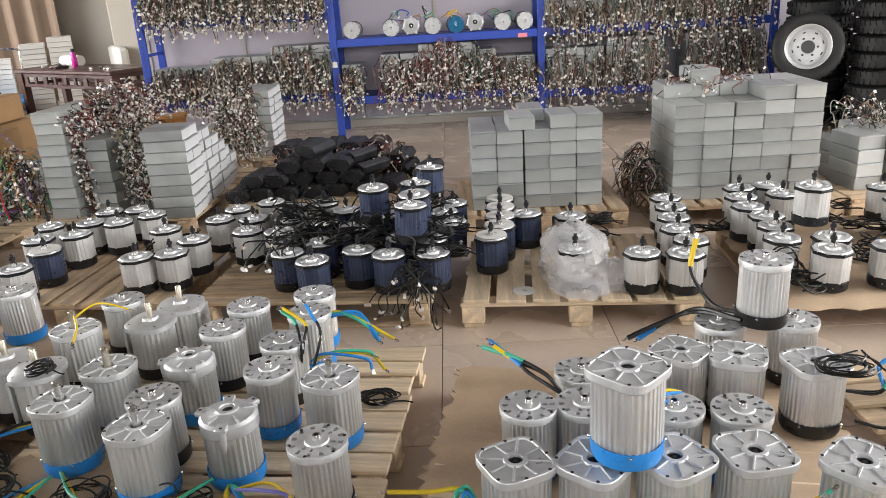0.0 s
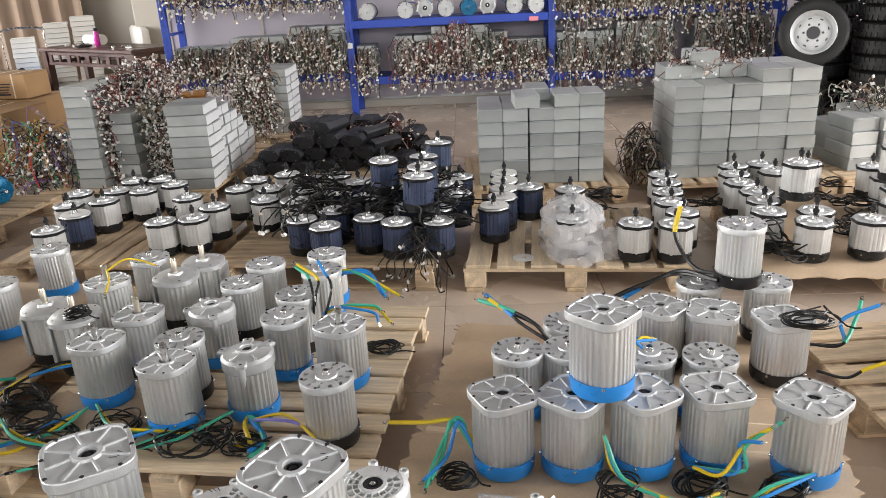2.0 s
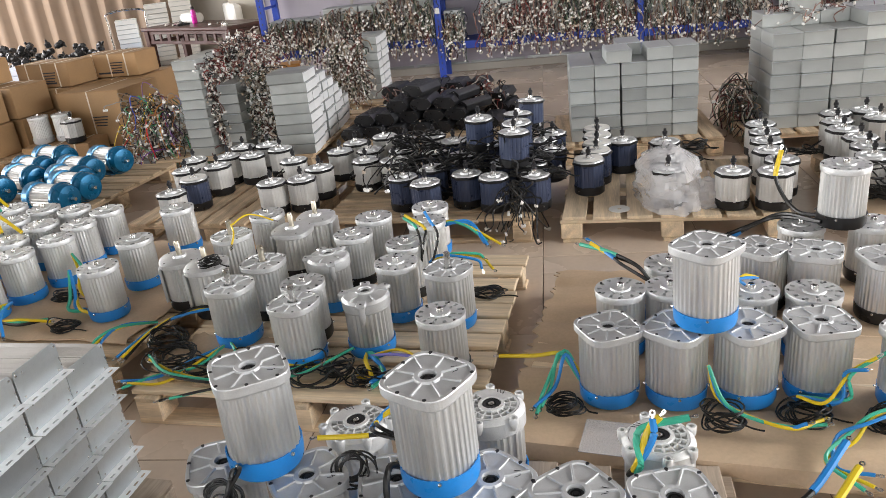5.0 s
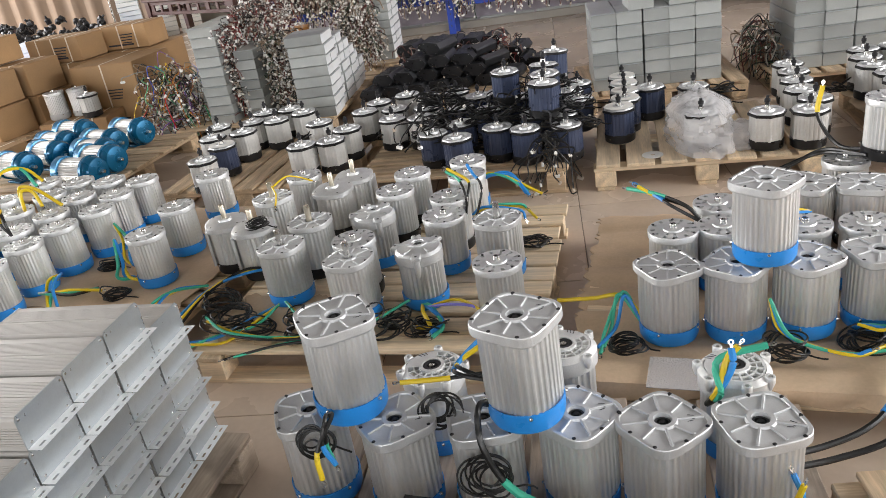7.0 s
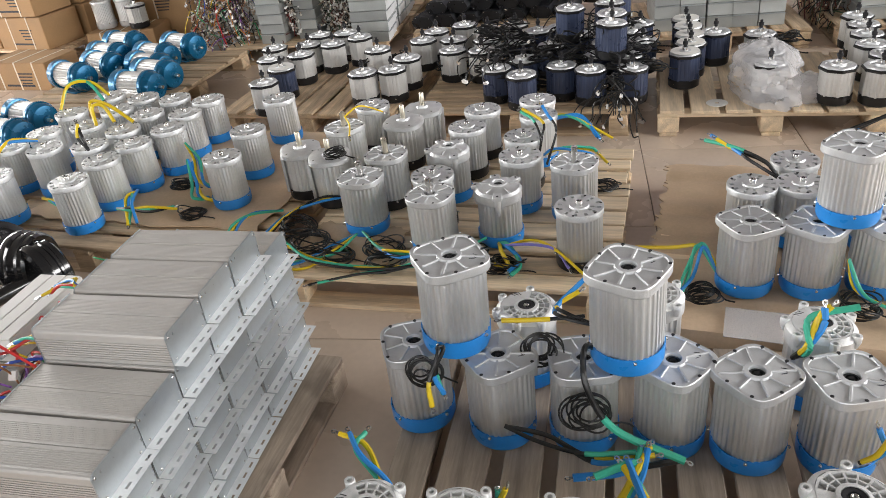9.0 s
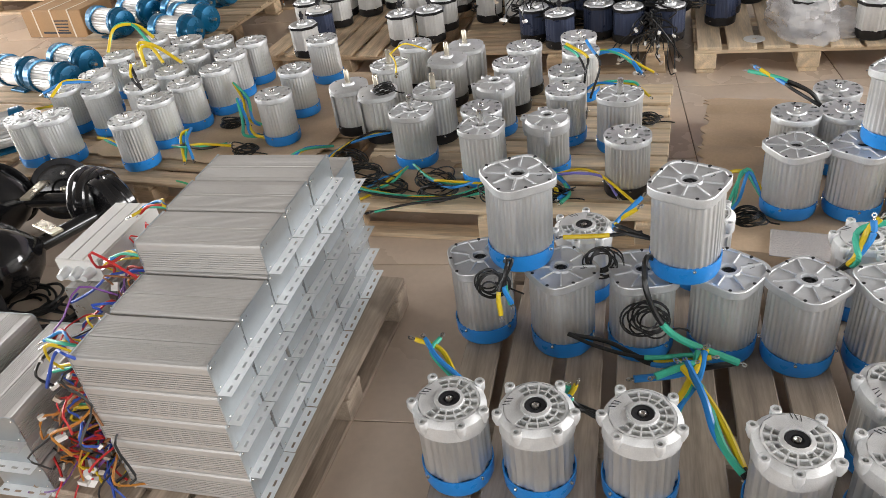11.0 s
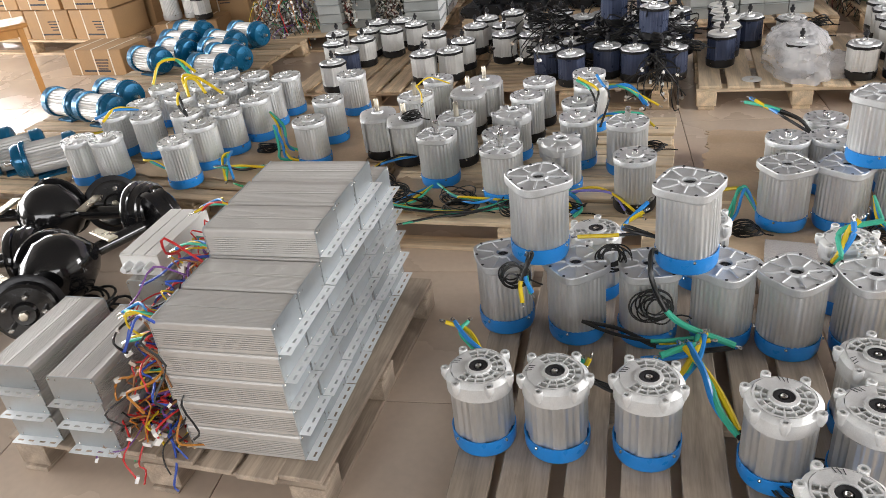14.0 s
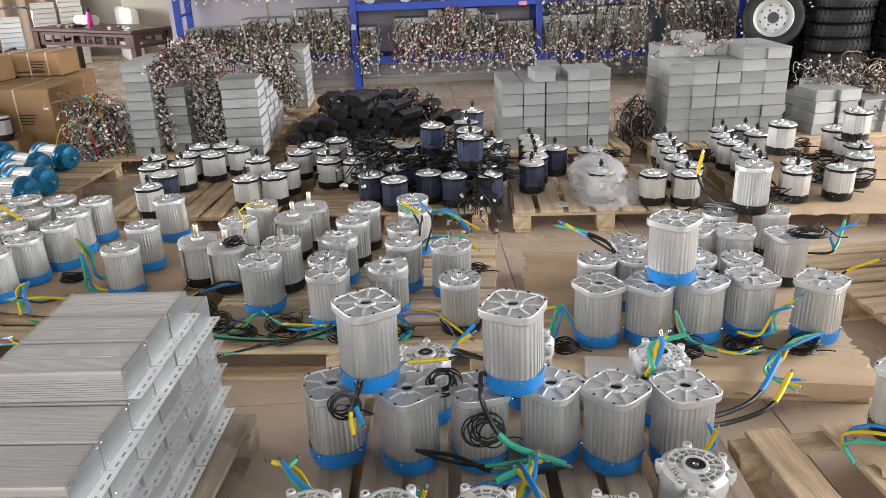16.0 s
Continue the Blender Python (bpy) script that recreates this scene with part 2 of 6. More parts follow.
def circ(r, z, n, f=None):
    return [(r * (f(2 * math.pi * i / n) if f else 1) * math.cos(2 * math.pi * i / n),
             r * (f(2 * math.pi * i / n) if f else 1) * math.sin(2 * math.pi * i / n), z) for i in range(n)]


def lathe(profile, n=32, f=None, bm=None, cap0=True, cap1=True):
    return rings(bm or bmesh.new(), [circ(r, z, n, f) for r, z in profile], cap0, cap1)


def cuboid(bm, c, s, m=None, bevel=0.0):
    x, y, z = (v / 2 for v in s)
    pts = [Vector((a, b, d)) for d in (-z, z) for a, b in ((-x, -y), (x, -y), (x, y), (-x, y))]
    if m is not None:
        pts = [m @ p for p in pts]
    vs = [bm.verts.new(p + Vector(c)) for p in pts]
    fs = [bm.faces.new([vs[i] for i in q]) for q in ((3, 2, 1, 0), (4, 5, 6, 7), (0, 1, 5, 4), (1, 2, 6, 5), (2, 3, 7, 6), (3, 0, 4, 7))]
    if bevel:
        es = list({e for fc in fs for e in fc.edges})
        bmesh.ops.bevel(bm, geom=es, offset=bevel, segments=1, affect='EDGES')
    return bm


def box(s, bevel=0.0, c=(0, 0, 0)):
    return cuboid(bmesh.new(), c, s, None, bevel)


def prism(outline, z0, z1, bm=None):
    return rings(bm or bmesh.new(), [[(x, y, z0) for x, y in outline], [(x, y, z1) for x, y in outline]])


def pocket(bm, q, depth, rim):
    """A face with a sunken field in it."""
    q = [Vector(p) for p in q]
    c = sum(q, Vector()) / 4
    inn = [p + (c - p) * rim for p in q]
    low = [p - Vector((0, 0, depth)) for p in inn]
    v, w, l = ([bm.verts.new(p) for p in s] for s in (q, inn, low))
    for i in range(4):
        j = (i + 1) % 4
        bm.faces.new((v[i], v[j], w[j], w[i]))
        bm.faces.new((w[i], w[j], l[j], l[i]))
    bm.faces.new(l)


def spline(pts, per=5):
    p = [Vector(q) for q in pts]
    p = [p[0] * 2 - p[1], *p, p[-1] * 2 - p[-2]]
    out = []
    for a, b, c, d in zip(p, p[1:], p[2:], p[3:]):
        for k in range(per):
            t = k / per
            out.append(0.5 * (2 * b + (c - a) * t + (2 * a - 5 * b + 4 * c - d) * t * t + (3 * b - a - 3 * c + d) * t ** 3))
    out.append(p[-2])
    return out


def tube(bm, pts, r, n=6, r1=None):
    loops = []
    up = Vector((0.13, 0.31, 0.94))
    for i, p in enumerate(pts):
        d = (Vector(pts[min(i + 1, len(pts) - 1)]) - Vector(pts[max(i - 1, 0)])).normalized()
        s = d.cross(up)
        s = s.normalized() if s.length > 1e-4 else Vector((1, 0, 0))
        u = s.cross(d)
        rr = r if r1 is None else r + (r1 - r) * i / (len(pts) - 1)
        loops.append([Vector(p) + (s * math.cos(2 * math.pi * k / n) + u * math.sin(2 * math.pi * k / n)) * rr for k in range(n)])
    return rings(bm, loops)


def squarish(e):
    return lambda a: (abs(math.cos(a)) ** e + abs(math.sin(a)) ** e) ** (-1 / e)


# ---------------------------------------------------------------- motors


def finned(r, z0, z1, fins, depth, shape=None, n=None):
    n = n or fins * 4
    def f(a):
        s = shape(a) if shape else 1
        return s * (1 - depth / r * (0.5 + 0.5 * math.copysign(abs(math.cos(fins * a)) ** 0.5, math.cos(fins * a))))
    return lathe([(r, z0), (r, z1)], n, f)


def motor_cap(mo, material, label, r=0.094, h=0.052):
    part("rear_cap", lathe([(r * 0.80, 0), (r * 0.94, 0.004), (r * 0.985, 0.014), (r, h * 0.8), (r, h), (r * 0.965, h), (r * 0.95, h - 0.012)], 40), material, mo, label, smooth=True)
    bm = bmesh.new()
    lathe([(0.0045, 0), (0.0045, 0.006), (0.002, 0.008)], 8, bm=bm)
    me = finish(bm, "screw")
    me.materials.append(M_STEEL)
    for a in (0.6, 2.2, 3.8, 5.3):
        part("screw", me, None, mo, "", pose(r * math.cos(a) * 0.99, r * math.sin(a) * 0.99, h - 0.006, 0, 90, math.degrees(a)))


def bolt_mesh():
    me = finish(lathe([(0.0050, -0.002), (0.0050, 0.0012), (0.0036, 0.0020)], 8), "bolt")
    me.materials.append(M_DARK)
    return me


BOLT = bolt_mesh()


def scribble(mo, x, y, z, turn, k):
    """Illegible marker strokes."""
    bm = bmesh.new()
    rnd = random.Random(k)
    for i in range(3):
        cuboid(bm, (x + 0.010 * i * math.cos(turn), y + 0.010 * i * math.sin(turn), z), (0.0018, 0.014 + 0.004 * rnd.random(), 0.0006), pose(0, 0, 0, 0, 0, math.degrees(turn) + rnd.uniform(-40, 40)))
    part("marker_stroke", bm, M_INK, mo, "illegible black marker strokes")


def square_motor(name="geared_motor", cap=None, cap_label="blue moulded rear cap", exponent=4.2, half=0.0905, shaft=0.0, label="", ink=1):
    mo = thing(name, label, "motor")
    motor_cap(mo, cap or M_BLUE, cap_label)
    part("housing", finned(0.0875, 0.046, 0.222, 34, 0.0035, squarish(2.5), 34 * 6), M_BODY, mo)
    sq = squarish(exponent)
    part("end_flange", lathe([(half * 0.93, 0.214), (half * 0.985, 0.219), (half, 0.2215), (half, 0.240), (half * 0.985, 0.242), (half * 0.90, 0.242), (half * 0.885, 0.2385)], 72, sq, cap1=False), M_ALU, mo)
    part("flange_face", rings(bmesh.new(), [circ(half * 0.885, 0.2385, 64, sq), circ(0.034, 0.2385, 64), circ(0.031, 0.2435, 64), circ(0.021, 0.2435, 64), circ(0.020, 0.230, 64)], False, True), M_FACE, mo, smooth=True)
    for k in range(8):
        a = k * math.pi / 4 + 0.2
        ln = half * 0.885 * sq(a) - 0.031
        me = box((ln, 0.006, 0.006), 0.001)
        part("rib", me, M_FACE, mo, "", Matrix.Rotation(a, 4, 'Z') @ pose(0.031 + ln / 2, 0, 0.2397))
    for k in range(8):
        a = k * math.pi / 4 + 0.2 + math.pi / 8
        rr = half * 0.935 * sq(a)
        part("bolt", BOLT, None, mo, "", pose(rr * math.cos(a), rr * math.sin(a), 0.2415))
    part("bearing", lathe([(0.0195, 0.228), (0.0195, 0.234), (0.014, 0.235), (0.013, 0.231), (0.008, 0.231), (0.007, 0.237)], 24), M_DARK, mo, smooth=True)
    if shaft:
        part("shaft", lathe([(0.0125, 0.23), (0.0125, 0.242 + shaft - 0.004), (0.009, 0.242 + shaft)], 16), M_BRASS if ink == 5 else M_STEEL, mo, smooth=True)
    if ink:
        scribble(mo, 0.045, -0.042, 0.2392, 0.7, ink)
    return mo


def round_motor(cap, cap_label, label, shaft=0.012, holes=16, h=0.238):
    mo = thing("round_motor", label, "motor")
    motor_cap(mo, cap, cap_label, 0.088)
    part("housing", finned(0.0825, 0.046, h - 0.018, 36, 0.003), M_BODY, mo)
    part("end_flange", lathe([(0.083, h - 0.026), (0.0865, h - 0.023), (0.0872, h - 0.003), (0.086, h)], 48, cap1=False), M_ALU, mo, smooth=True)
    bm = bmesh.new()
    n = 24
    for i in range(n):
        a, b = 2 * math.pi * i / n, 2 * math.pi * (i + 1) / n
        for r0, r1, sunk in ((0.087, 0.082, 0), (0.082, 0.058, 1), (0.058, 0.036, i % 3 != 0)):
            q = [(r0 * math.cos(a), r0 * math.sin(a), h), (r0 * math.cos(b), r0 * math.sin(b), h), (r1 * math.cos(b), r1 * math.sin(b), h), (r1 * math.cos(a), r1 * math.sin(a), h)]
            if sunk and i % 2 and not (3 < i < 9 and r0 < 0.08):
                pocket(bm, q, 0.010, 0.28)
            else:
                bm.faces.new([bm.verts.new(p) for p in q])
    rings(bm, [circ(0.036, h, 24), circ(0.033, h + 0.005, 24), circ(0.017, h + 0.006, 24)], False, True)
    part("flange_face", weld(bm), M_ALU, mo)
    part("hub", lathe([(0.0125, h), (0.0125, h + shaft + 0.006), (0.0115, h + shaft + 0.008), (0.007, h + shaft + 0.008), (0.006, h + 0.004)], 20), M_STEEL, mo, smooth=True)
    for k in range(6):
        a = k * math.pi / 3 + 0.3
        part("bolt", BOLT, None, mo, "", pose(0.078 * math.cos(a), 0.078 * math.sin(a), h))
    return mo


def lug_motor():
    """A motor with a webbed gear-case face and bolt lugs."""
    mo = thing("lug_motor", "cast aluminium motor with webbed round face, bolt lugs and blue cap", "motor")
    motor_cap(mo, M_BLUE, "blue moulded rear cap", 0.090)
    part("housing", lathe([(0.083, 0.046), (0.083, 0.178)], 120, lambda a: 1 + 0.035 * math.copysign(abs(math.sin(7 * a)) ** 0.35, math.sin(7 * a)) + 0.012 * math.cos(28 * a)), M_BODY, mo)
    part("gear_case", lathe([(0.080, 0.172), (0.0885, 0.180), (0.0885, 0.218), (0.080, 0.226), (0.074, 0.229)], 60, lambda a: 1 + 0.03 * math.cos(3 * a + 0.5), cap1=False), M_CAST, mo, smooth=True)
    bm = bmesh.new()
    h = 0.229
    n = 15
    for i in range(n):
        a, b = 2 * math.pi * i / n, 2 * math.pi * (i + 1) / n
        fa, fb = 1 + 0.03 * math.cos(3 * a + 0.5), 1 + 0.03 * math.cos(3 * b + 0.5)
        for r0, r1, sunk in ((0.074, 0.070, 0), (0.070, 0.052, 1), (0.052, 0.036, 1)):
            g = lambda r, c, fc: (r * (fc if r > 0.065 else 1) * math.cos(c), r * (fc if r > 0.065 else 1) * math.sin(c), h)
            q = [g(r0, a, fa), g(r0, b, fb), g(r1, b, fb), g(r1, a, fa)]
            if sunk and not (i in (1, 2, 3, 4)):
                pocket(bm, q, 0.013, 0.17)
            else:
                bm.faces.new([bm.verts.new(p) for p in q])
    rings(bm, [circ(0.036, h, 15), circ(0.0355, h + 0.004, 15), circ(0.027, h + 0.005, 15), circ(0.026, h - 0.003, 15)], False, True)
    part("gear_case_face", weld(bm), M_CAST, mo)
    part("oil_seal", lathe([(0.0255, h - 0.002), (0.0245, h + 0.003), (0.014, h + 0.002), (0.0135, h - 0.003), (0.009, h - 0.003)], 24), M_DARK, mo, smooth=True)
    part("splined_shaft", lathe([(0.0085, h - 0.004), (0.0085, h + 0.003), (0.006, h + 0.004), (0.003, h + 0.002)], 18, lambda a: 1 + 0.06 * math.cos(9 * a)), M_STEEL, mo)
    for k, a in enumerate((0.45, 1.5, 2.35, 3.4, 4.2, 5.3)):
        l = lathe([(0.006, 0.195), (0.0125, 0.213), (0.0125, 0.229), (0.0115, 0.2308), (0.0062, 0.2308), (0.0055, 0.220)], 14)
        part("bolt_lug", l, M_CAST, mo, "", pose(0.090 * math.cos(a), 0.090 * math.sin(a), 0), smooth=True)
    scribble(mo, 0.040, 0.050, h + 0.0006, 2.4, 5)
    return mo


def eared_motor():
    """A motor with a square-eared end shield and raised hub."""
    mo = thing("eared_motor", "cast aluminium motor with square-eared end shield and blue cap", "motor")
    motor_cap(mo, M_BLUE, "blue moulded rear cap", 0.090)
    part("housing", finned(0.084, 0.046, 0.190, 30, 0.005), M_BODY, mo)
    part("end_shield", lathe([(0.084, 0.182), (0.089, 0.188), (0.089, 0.222), (0.080, 0.232), (0.040, 0.238), (0.030, 0.246), (0.018, 0.246), (0.017, 0.236)], 48), M_ALU, mo, smooth=True)
    for a in (0.5, 1.45, 2.6, 4.4):
        part("ear", box((0.044, 0.038, 0.016), 0.004), M_ALU, mo, "", Matrix.Rotation(a, 4, 'Z') @ pose(0.083, 0, 0.226))
        part("boss", lathe([(0.006, 0.150), (0.011, 0.175), (0.013, 0.222)], 12), M_ALU, mo, "", pose(0.090 * math.cos(a), 0.090 * math.sin(a), 0), smooth=True)
        part("bolt", BOLT, None, mo, "", pose(0.093 * math.cos(a), 0.093 * math.sin(a), 0.2335))
    part("hub_ring", lathe([(0.034, 0.236), (0.033, 0.249), (0.024, 0.250), (0.022, 0.244)], 32, cap1=False), M_ALU, mo, smooth=True)
    part("bearing", lathe([(0.0165, 0.232), (0.0165, 0.240), (0.008, 0.239)], 20), M_DARK, mo)
    for k in range(5):
        a = k * 2 * math.pi / 5
        part("rib", box((0.048, 0.006, 0.008), 0.001), M_ALU, mo, "", Matrix.Rotation(a, 4, 'Z') @ pose(0.055, 0, 0.2355))
    return mo


def finned_motor():
    """A broad cooling-finned motor with shaft and black cap."""
    mo = thing("shaft_motor", "bright finned aluminium motor with long steel shaft and black cap", "motor")
    motor_cap(mo, M_BLACK, "black moulded rear cap", 0.088)
    part("housing", finned(0.086, 0.046, 0.206, 26, 0.008), M_SILVER, mo)
    part("end_flange", lathe([(0.084, 0.204), (0.091, 0.209), (0.091, 0.228), (0.083, 0.233), (0.030, 0.236), (0.026, 0.246), (0.013, 0.246)], 48, squarish(2.8)), M_ALU, mo, smooth=True)
    part("shaft", lathe([(0.012, 0.24), (0.012, 0.303), (0.009, 0.308)], 14), M_BRASS, mo, smooth=True)
    part("mounting_plate", box((0.012, 0.11, 0.16), 0.002), M_ALU, mo, "", pose(0.088, 0, 0.13))
    for k in range(4):
        a = k * math.pi / 2 + 0.7
        part("bolt", BOLT, None, mo, "", pose(0.082 * math.cos(a), 0.082 * math.sin(a), 0.232))
    return mo


def small_motor(body, label, disc=False):
    """An eight-sided motor with a gasket, shaft stub and black foot."""
    mo = thing("small_motor", label, "motor")
    part("rear_cap", lathe([(0.072, 0), (0.083, 0.008), (0.086, 0.048), (0.082, 0.052)], 32), M_BLACK, mo, smooth=True)
    oct_ = lambda a: 1 / max(math.cos((a + math.pi / 8) % (math.pi / 4) - math.pi / 8), 0.5)
    part("housing", lathe([(0.080, 0.048), (0.080, 0.176)], 96, lambda a: (oct_(a) ** 0.8) * (1 - 0.022 * (math.cos(24 * a) > 0.2))), body, mo)
    part("gasket", lathe([(0.084, 0.174), (0.0865, 0.177), (0.0865, 0.186), (0.083, 0.189)], 16, oct_), M_BLACK, mo)
    part("cover", rings(bmesh.new(), [circ(0.081, 0.188, 48, oct_), circ(0.078, 0.196, 48), circ(0.060, 0.196, 48), circ(0.056, 0.191, 48), circ(0.036, 0.191, 48), circ(0.032, 0.203, 48), circ(0.018, 0.204, 48)], False, True), M_ALU, mo, smooth=True)
    for k in range(3):
        part("rib", box((0.028, 0.008, 0.008), 0.001), M_ALU, mo, "", Matrix.Rotation(k * math.pi / 1.5 + 0.4, 4, 'Z') @ pose(0.046, 0, 0.194))
    part("shaft_collar", lathe([(0.017, 0.203), (0.0145, 0.222), (0.011, 0.223)], 16), M_STEEL, mo, smooth=True)
    part("shaft", lathe([(0.010, 0.22), (0.010, 0.232), (0.0145, 0.236), (0.0145, 0.250), (0.008, 0.254), (0.008, 0.266)], 12), M_DARK, mo, smooth=True)
    if disc:
        part("card_disc", lathe([(0.078, 0.200), (0.078, 0.2015), (0.02, 0.2015)], 32), M_PAPER, mo, "white paper disc laid over the cover")
    for a in (0.9, 4.0):
        part("screw", box((0.006, 0.006, 0.006), 0.001), M_STEEL, mo, "", pose(0.0845 * math.cos(a), 0.0845 * math.sin(a), 0.03, 0, 0, math.degrees(a)))
    return mo


def teal_motor():
    """A motor lying down, its axis along x."""
    mo = thing("lying_motor", "silver-bodied electric motor with teal painted end bells, lying on its side", "motor")
    ax = Matrix.Translation((0, 0, 0.107)) @ Matrix.Rotation(math.pi / 2, 4, 'Y')
    part("housing", finned(0.090, -0.13, 0.10, 28, 0.006), M_SILVER, mo, "", ax)
    part("end_bell", lathe([(0.092, 0.078), (0.106, 0.082), (0.106, 0.102), (0.098, 0.108), (0.096, 0.135), (0.084, 0.156), (0.050, 0.163), (0.028, 0.164), (0.022, 0.172), (0.016, 0.172)], 36), M_TEAL, mo, "teal painted end bell", ax, True)
    part("fan_cover", lathe([(0.060, -0.195), (0.090, -0.188), (0.102, -0.172), (0.102, -0.122), (0.092, -0.118)], 36), M_TEAL, mo, "teal painted fan cover", ax, True)
    part("shaft", lathe([(0.012, 0.15), (0.012, 0.205), (0.009, 0.208)], 14), M_STEEL, mo, "", ax, True)
    part("foot", box((0.15, 0.15, 0.014), 0.003, (-0.01, 0, 0.007)), M_TEAL, mo)
    for k in range(6):
        a = k * math.pi / 3
        part("vent_slot", box((0.022, 0.012, 0.004), 0.001), M_SLOT, mo, "", ax @ Matrix.Rotation(a, 4, 'Z') @ pose(0.068, 0, -0.1915))
    return mo


def place(kind, spots, z, group, seed, tilt=0.0):
    rnd = random.Random(seed)
    for s in spots:
        turn = s[2] if len(s) > 2 else rnd.uniform(0, 360)
        copy_thing(kind, pose(s[0], s[1], z, rnd.uniform(-tilt, tilt), rnd.uniform(-tilt, tilt), turn))["group"] = group


def settle(kind):
    """Take the pattern away once its copies stand."""
    for o in (*kind.children_recursive, kind):
        bpy.data.objects.remove(o)

# ---------------------------------------------------------------- the hall
X0, X1, Y0, Y1, TOP = -12.0, 9.0, -8.0, 14.0, 4.8
floor = solo("floor", box((X1 - X0, Y1 - Y0, 0.1), 0, ((X0 + X1) / 2, (Y0 + Y1) / 2, -0.054)), M_GROUT, "beige polished ceramic tile floor with thin joints", "floor", kind="structure")
solo("ceiling", box((X1 - X0, Y1 - Y0, 0.12), 0, ((X0 + X1) / 2, (Y0 + Y1) / 2, TOP + 0.06)), M_CEIL, "plain ceiling of the work hall, darkened to cut bounced light", "ceiling", kind="structure")


def wall_y(name, y, xa, xb, material, label, holes=()):
    """A wall along x with window holes (x0, x1, z0, z1) through it."""
    bm = bmesh.new()
    cuts = sorted(holes)
    at = xa
    for a, b, z0, z1 in cuts:
        cuboid(bm, ((at + a) / 2, y, TOP / 2), (a - at, 0.2, TOP))
        cuboid(bm, ((a + b) / 2, y, z0 / 2), (b - a, 0.2, z0))
        cuboid(bm, ((a + b) / 2, y, (z1 + TOP) / 2), (b - a, 0.2, TOP - z1))
        at = b
    cuboid(bm, ((at + xb) / 2, y, TOP / 2), (xb - at, 0.2, TOP))
    return solo(name, bm, material, label, "wall", kind="structure")


def wall_x(name, x, ya, yb, material, label, holes=()):
    ob = wall_y(name, 0, ya, yb, material, label, holes)
    ob.matrix_basis = pose(x, 0, 0, 0, 0, 90)
    return ob


# Walls outside the view, coloured dark so less fill reaches the goods.
wall_x("wall_west", X0 - 0.1, Y0, Y1, M_WALLD, "hall wall darkened to cut bounced light, with a row of large windows", [(-1.0, 13.0, 0.8, 4.0)])
wall_x("wall_east", X1 + 0.1, Y0, Y1, M_WALLD, "hall wall darkened to cut bounced light, with high windows", [(-2.0, 6.0, 1.8, 4.4)])
wall_y("wall_south", Y0 - 0.1, X0, X1, M_WALLD, "hall wall darkened to cut bounced light, with wide windows", [(-6.5, 4.5, 1.8, 4.4)])
wall_y("wall_far", Y1 + 0.1, X0, X1, M_WALLW, "cream far wall behind curtains")
wall_y("wall_north", 9.25, -3.30, X1, M_WALL, "lilac-grey painted panel wall behind the rack")
wall_x("wall_return", -3.2, 9.36, Y1, M_WALLW, "cream return wall beside the rack")
for i in range(9):
    x = -3.2 + i * 1.12
    solo("trim", box((0.035, 0.012, 2.6), 0.003, (x, 9.143, 1.35)), M_WALLW, "thin pale upright joint strip on the panel wall", "trim", kind="structure")
solo("baseboard", box((12.5, 0.03, 0.09), 0.006, (2.7, 9.13, 0.046)), M_WALLW, "pale skirting along the panel wall", "baseboard", kind="structure")
for i in range(18):
    solo("baseboard", box((0.66, 0.012, 0.03), 0.002, (-3.1 + i * 0.69, 9.109, 0.11)), M_BOX, "grey slotted vent strip above the skirting", "baseboard", kind="structure")
solo("column", box((1.1, 0.5, TOP), 0.02, (-4.6, 13.0, TOP / 2)), M_WALLW, "square cream pillar behind the table", "column", kind="structure")

# ---------------------------------------------------------------- pallets


def pallet(cx, cy, w, d, turn, boards, along="x", h=0.14, label="worn pine pallet with uneven deck boards", seed=1, wood=None, fill=0.80):
    rnd = random.Random(seed)
    wood = wood or M_WOOD
    p = thing("pallet", label, "pallet", pose(cx, cy, 0, 0, 0, turn), "shipping pallets")
    span, length = (d, w) if along == "x" else (w, d)
    bw = span / boards * fill
    for i in range(boards):
        o = -span / 2 + (i + 0.5) * span / boards + rnd.uniform(-0.006, 0.006)
        b = box((length + rnd.uniform(-0.03, 0.02), bw * rnd.uniform(0.85, 1.1), 0.018), 0.003)
        part("deck_board", b, wood, p, "", pose(0, o, h - 0.009, 0, 0, rnd.uniform(-0.5, 0.5)) if along == "x" else pose(o, 0, h - 0.009, 0, 0, 90 + rnd.uniform(-0.5, 0.5)))
    for k in (-1, 0, 1):
        e = k * (length / 2 - 0.06)
        b = box((span, 0.09, 0.02), 0.003)
        part("cross_board", b, wood, p, "", pose(e, 0, h - 0.0285, 0, 0, 90) if along == "x" else pose(0, e, h - 0.0285))
        for j in (-1, 0, 1):
            f = j * (span / 2 - 0.06)
            b = box((0.10, 0.11, h - 0.0565), 0.004)
            part("block", b, wood, p, "", pose(e, f, (h - 0.0565) / 2 + 0.018, 0, 0, rnd.uniform(-3, 3)) if along == "x" else pose(f, e, (h - 0.0565) / 2 + 0.018, 0, 0, 90))
        b = box((length, 0.09, 0.018), 0.003)
        part("runner", b, wood, p, "", pose(0, k * (span / 2 - 0.06), 0.009) if along == "x" else pose(k * (span / 2 - 0.06), 0, 0.009, 0, 0, 90))
    return p


